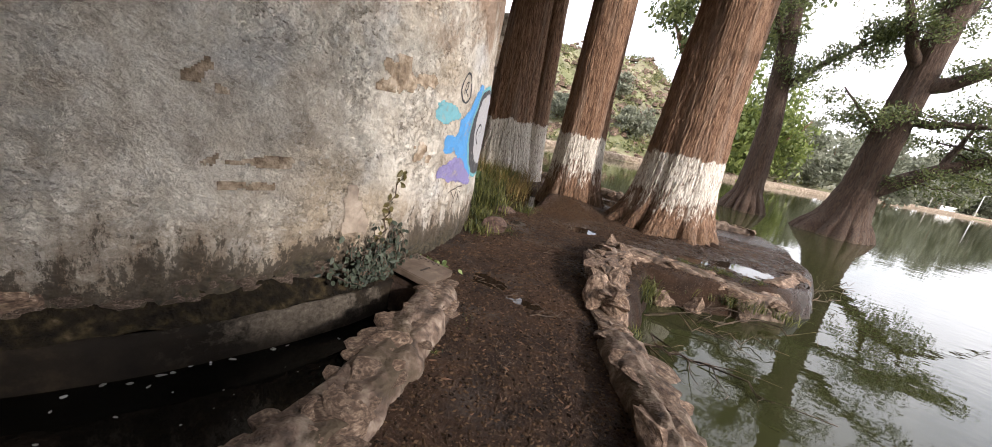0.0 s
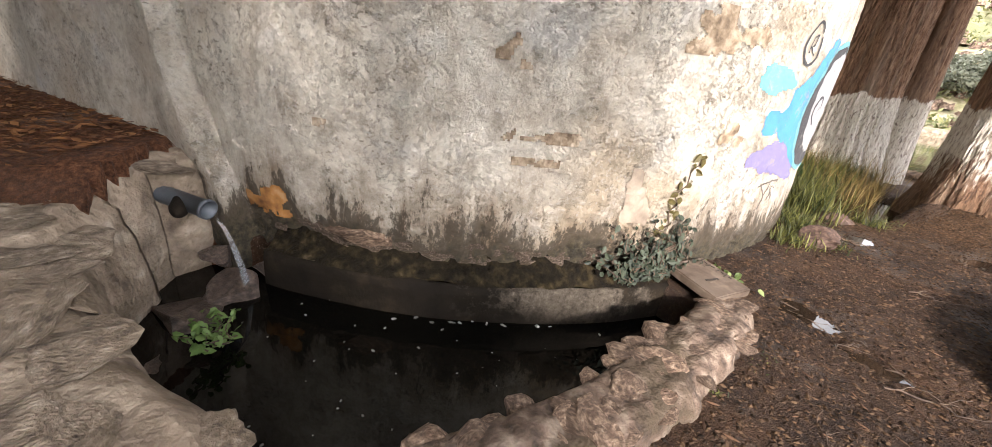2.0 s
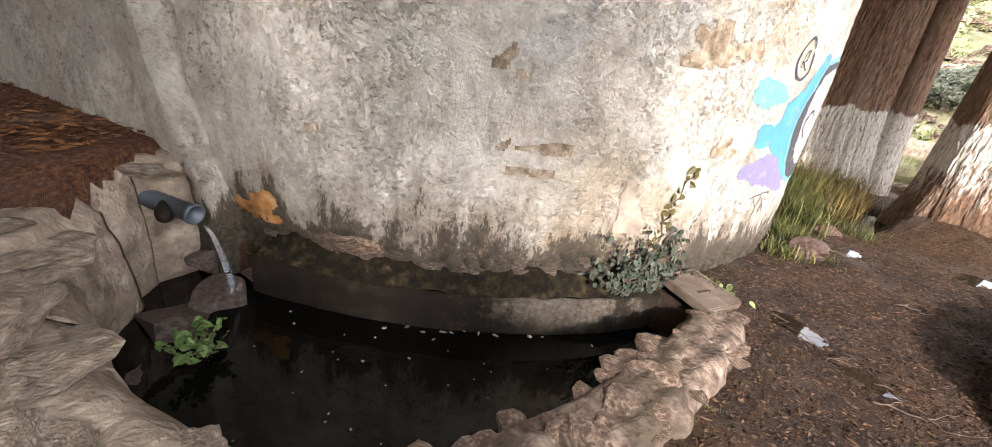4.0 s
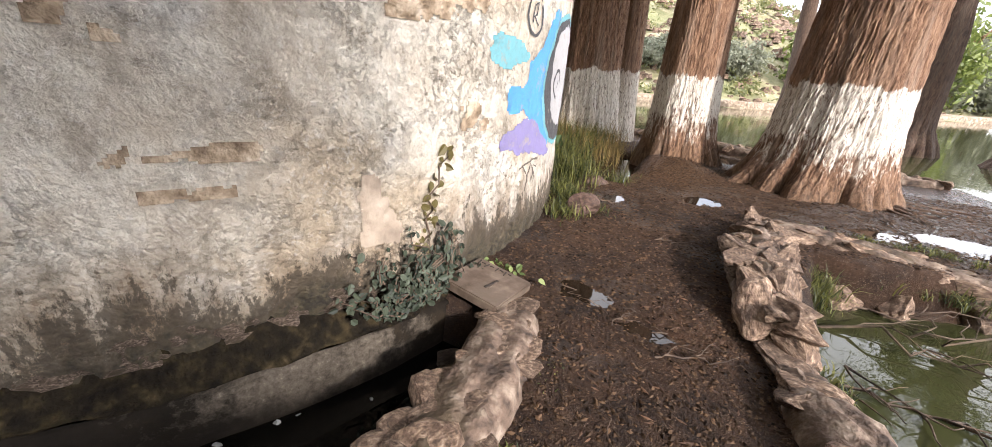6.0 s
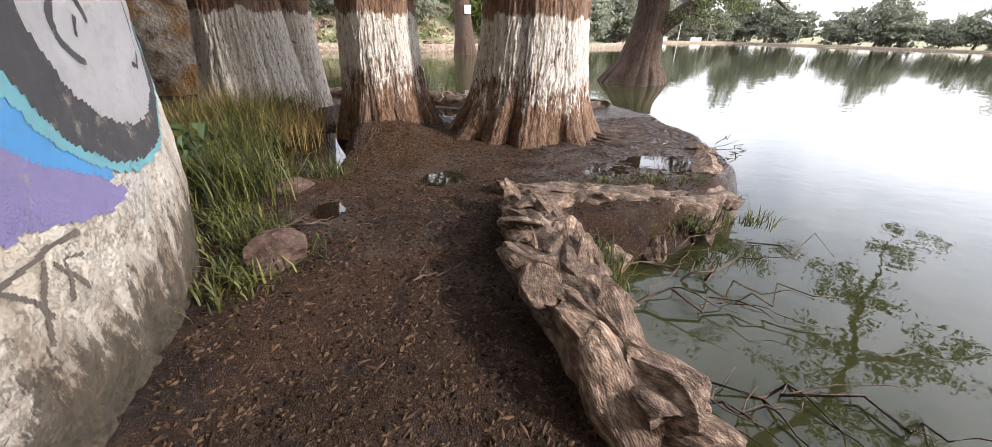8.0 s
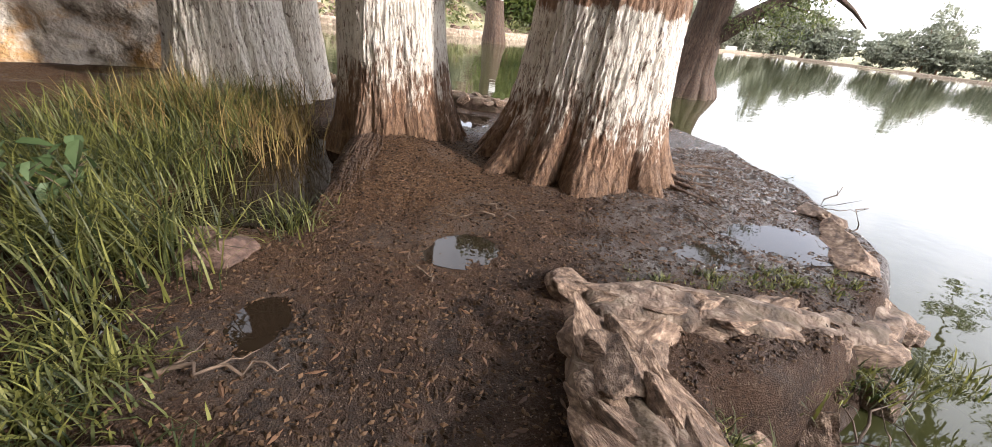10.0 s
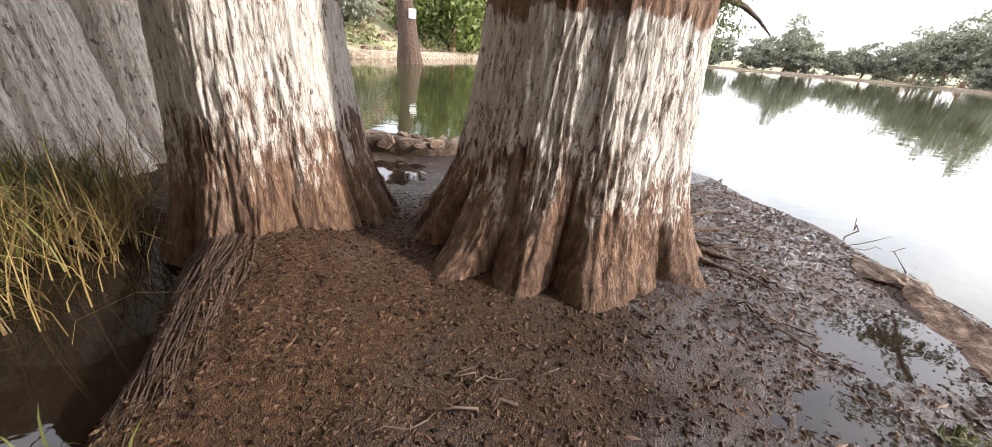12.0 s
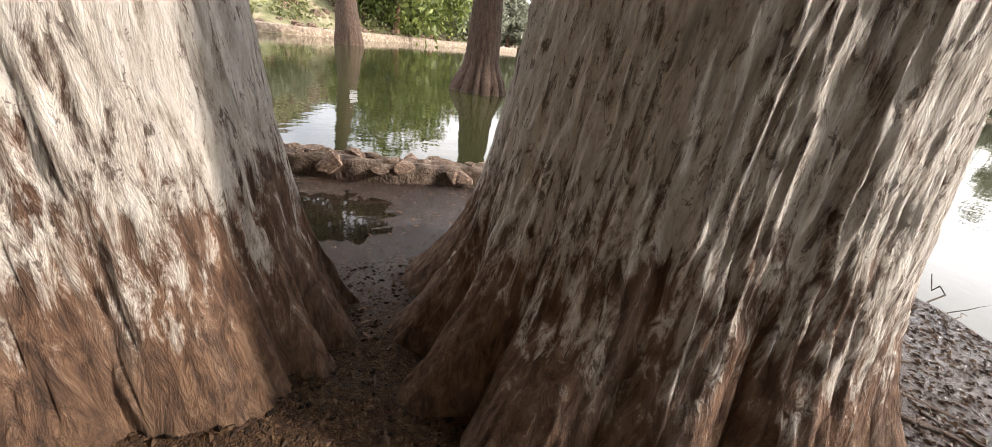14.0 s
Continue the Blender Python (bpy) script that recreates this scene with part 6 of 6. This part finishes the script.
def pale_wall(x, y, length, yaw):
    """A low whitewashed wall with a capping."""
    root = empty("garden_wall", x, y, -0.2)
    root.rotation_euler = (0, 0, radians(yaw))
    tagged(root, "low whitewashed wall among the trees of the far shore", "wall", "walls on the far shore")
    for name, size, z in (("masonry", (length, 0.3, 1.0), 0.5), ("capping", (length + 0.1, 0.42, 0.12), 1.063)):
        bm = bmesh.new()
        bmesh.ops.create_cube(bm, size=1)
        bmesh.ops.scale(bm, vec=size, verts=bm.verts)
        bmesh.ops.bevel(bm, geom=bm.edges[:], offset=0.02, segments=1, affect="EDGES")
        part(name, bm, WHITE, root, shade=False).location = (0, 0, z)


WHITE = material("weathered_white_paint", [(0.3, (0.42, 0.40, 0.37)), (0.6, (0.68, 0.67, 0.64)), (0.8, (0.78, 0.77, 0.75))], 4, 6, (0.6, 0.85), 0.2, 30)
for _x, _y, _h in ((33, 69, 3.6), (43.5, 85, 4.0), (52, 91, 4.0), (63, 98, 4.2), (77, 106, 4.2), (88, 112.5, 4.2), (103, 104, 4.2)):
    shore_post(_x, _y, _h)
for _x, _y, _l, _a in ((57, 95, 5.0, 36), (71, 102.5, 6.0, 31)):
    pale_wall(_x, _y, _l, _a)
# rocks and shrubs of the far hill
_rng = np.random.default_rng(31)
_v, _f = [], []
_X, _Y = _rng.uniform(-42, 16, 2600), _rng.uniform(30, 78, 2600)
_keep = signed(SHORE + [(2.6, -4), (-60, 12)], _X, _Y) < -0.6
for _x, _y, _z in zip(_X[_keep], _Y[_keep], ground_height(_X[_keep], _Y[_keep], False)):
    _s = _rng.uniform(0.15, 0.7)
    _i = len(_v)
    for _a in range(6):
        _v.append((_x + _s * math.cos(_a * 1.047) * _rng.uniform(.7, 1.2), _y + _s * math.sin(_a * 1.047) * _rng.uniform(.7, 1.2), _z - 0.1))
    for _a in range(6):
        _v.append((_x + _s * .7 * math.cos(_a * 1.047 + .3) * _rng.uniform(.6, 1.1), _y + _s * .7 * math.sin(_a * 1.047 + .3) * _rng.uniform(.6, 1.1), _z + _s * _rng.uniform(.3, .7)))
    _f += [(_i + a, _i + (a + 1) % 6, _i + 6 + (a + 1) % 6, _i + 6 + a) for a in range(6)] + [tuple(_i + 6 + a for a in range(6))]
tagged(put("hill_rocks", mesh_of("hill_rocks", _v, _f, STONE, shade=False)), "pale rocks strewn over the dry hillside", "rocks", kind="stuff")
_X, _Y = _rng.uniform(-42, 20, 620), _rng.uniform(30, 80, 620)
_keep = signed(SHORE + [(2.6, -4), (-60, 12)], _X, _Y) < -0.8
_cen = np.c_[_X[_keep], _Y[_keep], ground_height(_X[_keep], _Y[_keep], False) + 0.35].tolist()
tagged(put("hill_shrubs", leaf_cloud("hill_shrubs", leaf_material("shrub_leaves", (0.07, 0.085, 0.03), (0.24, 0.24, 0.09)), _cen, 60, (0.55, 0.55, 0.3), 0.16, 5)), "scrubby olive bushes on the dry hillside", "shrubs", kind="stuff")
# low pale wall along the far bank
_bank, *_c = strip_core("far_bank_edge", [(-16, 31.2), (1.5, 36.2), (9, 43.2), (17, 49.3), (27, 56.4), (40, 82.5), (90, 112.5), (132, 70.5), (100, 22)], [0.8] * 9, [0.12] * 9, -0.8, RIMSTONE, "low pale stone edge of the far shore", "stone edge", 44, step=0.6)
# weathered rock wall beyond the double trunk
ROCKFACE = material("weathered_rock", [(0.32, (0.14, 0.11, 0.085)), (0.43, (0.40, 0.35, 0.28)), (0.56, (0.62, 0.57, 0.50)), (0.75, (0.68, 0.60, 0.48))], 5, 10, (0.8, 0.97), 1.0, 18, 0.05, stain=(0.44, 0.27, 0.12), stain_scale=1.3, stain_amount=(0.52, 0.64))
_us, _zs = np.arange(0, 7.0, 0.08), np.arange(-0.4, 4.2, 0.08)
_U, _Z = np.meshgrid(_us, _zs)
_off = 0.22 * fbm(_U * 0.9, _Z * 0.9, 0, 4, 90) + 0.06 * fbm(_U * 4, _Z * 4, 0, 3, 95)
_v = np.c_[(-3.2 - _U * 0.97).ravel() , (12.0 - _U * 0.25 - _off + 0.1 * _Z).ravel(), _Z.ravel()]
_n = len(_v)
_v = np.r_[_v, _v + np.array((0, 1.2, 0))]
_q = grid_faces(len(_us), len(_zs))
_f = _q + [tuple(reversed([i + _n for i in a])) for a in _q] + [(len(_us) * b, len(_us) * (b + 1), len(_us) * (b + 1) + _n, len(_us) * b + _n) for b in range(len(_zs) - 1)] + [((len(_zs) - 1) * len(_us) + a, (len(_zs) - 1) * len(_us) + a + 1, (len(_zs) - 1) * len(_us) + a + 1 + _n, (len(_zs) - 1) * len(_us) + a + _n) for a in range(len(_us) - 1)]
tagged(put("wall_rock", mesh_of("wall_rock", _v, _f, ROCKFACE)), "weathered grey and ochre rock wall behind the trees", "wall", kind="structure")
# pale scum flecks and a foam line on the pool
_rng = np.random.default_rng(51)
_v, _f = [], []
for _k in range(84):
    if _k < 74:
        _x, _y, _s = _rng.uniform(-1.9, -0.5), _rng.uniform(1.0, 3.0), _rng.uniform(0.003, 0.008)
    else:
        _p = wall_point(-31 + _rng.normal(0, 5), 0, 0.15 + abs(_rng.normal(0, 0.02)))
        _x, _y, _s = _p[0], _p[1], _rng.uniform(0.003, 0.014)
    if signed(POOLSHAPE, np.array([_x]), np.array([_y]))[0] < 0.05:
        continue
    _i, _st, _yaw = len(_v), _rng.uniform(1, 2.2), _rng.uniform(0, 3.1)
    for _a in np.linspace(0, 6.283, 7)[:-1]:
        _c, _d = math.cos(_a) * _s * _st * _rng.uniform(0.7, 1.2), math.sin(_a) * _s * _rng.uniform(0.7, 1.2)
        _v.append((_x + _c * math.cos(_yaw) - _d * math.sin(_yaw), _y + _c * math.sin(_yaw) + _d * math.cos(_yaw), POOL_Z + 0.003))
    _v.append((_x, _y, POOL_Z + 0.006))
    _f += [(_i + a, _i + (a + 1) % 6, _i + 6) for a in range(6)]
tagged(put("pool_scum", mesh_of("pool_scum", _v, _f, leaf_material("pale_scum", (0.10, 0.095, 0.08), (0.5, 0.5, 0.48)), shade=False)), "pale flecks of scum and leaf bits on the black water", "scum", kind="stuff")
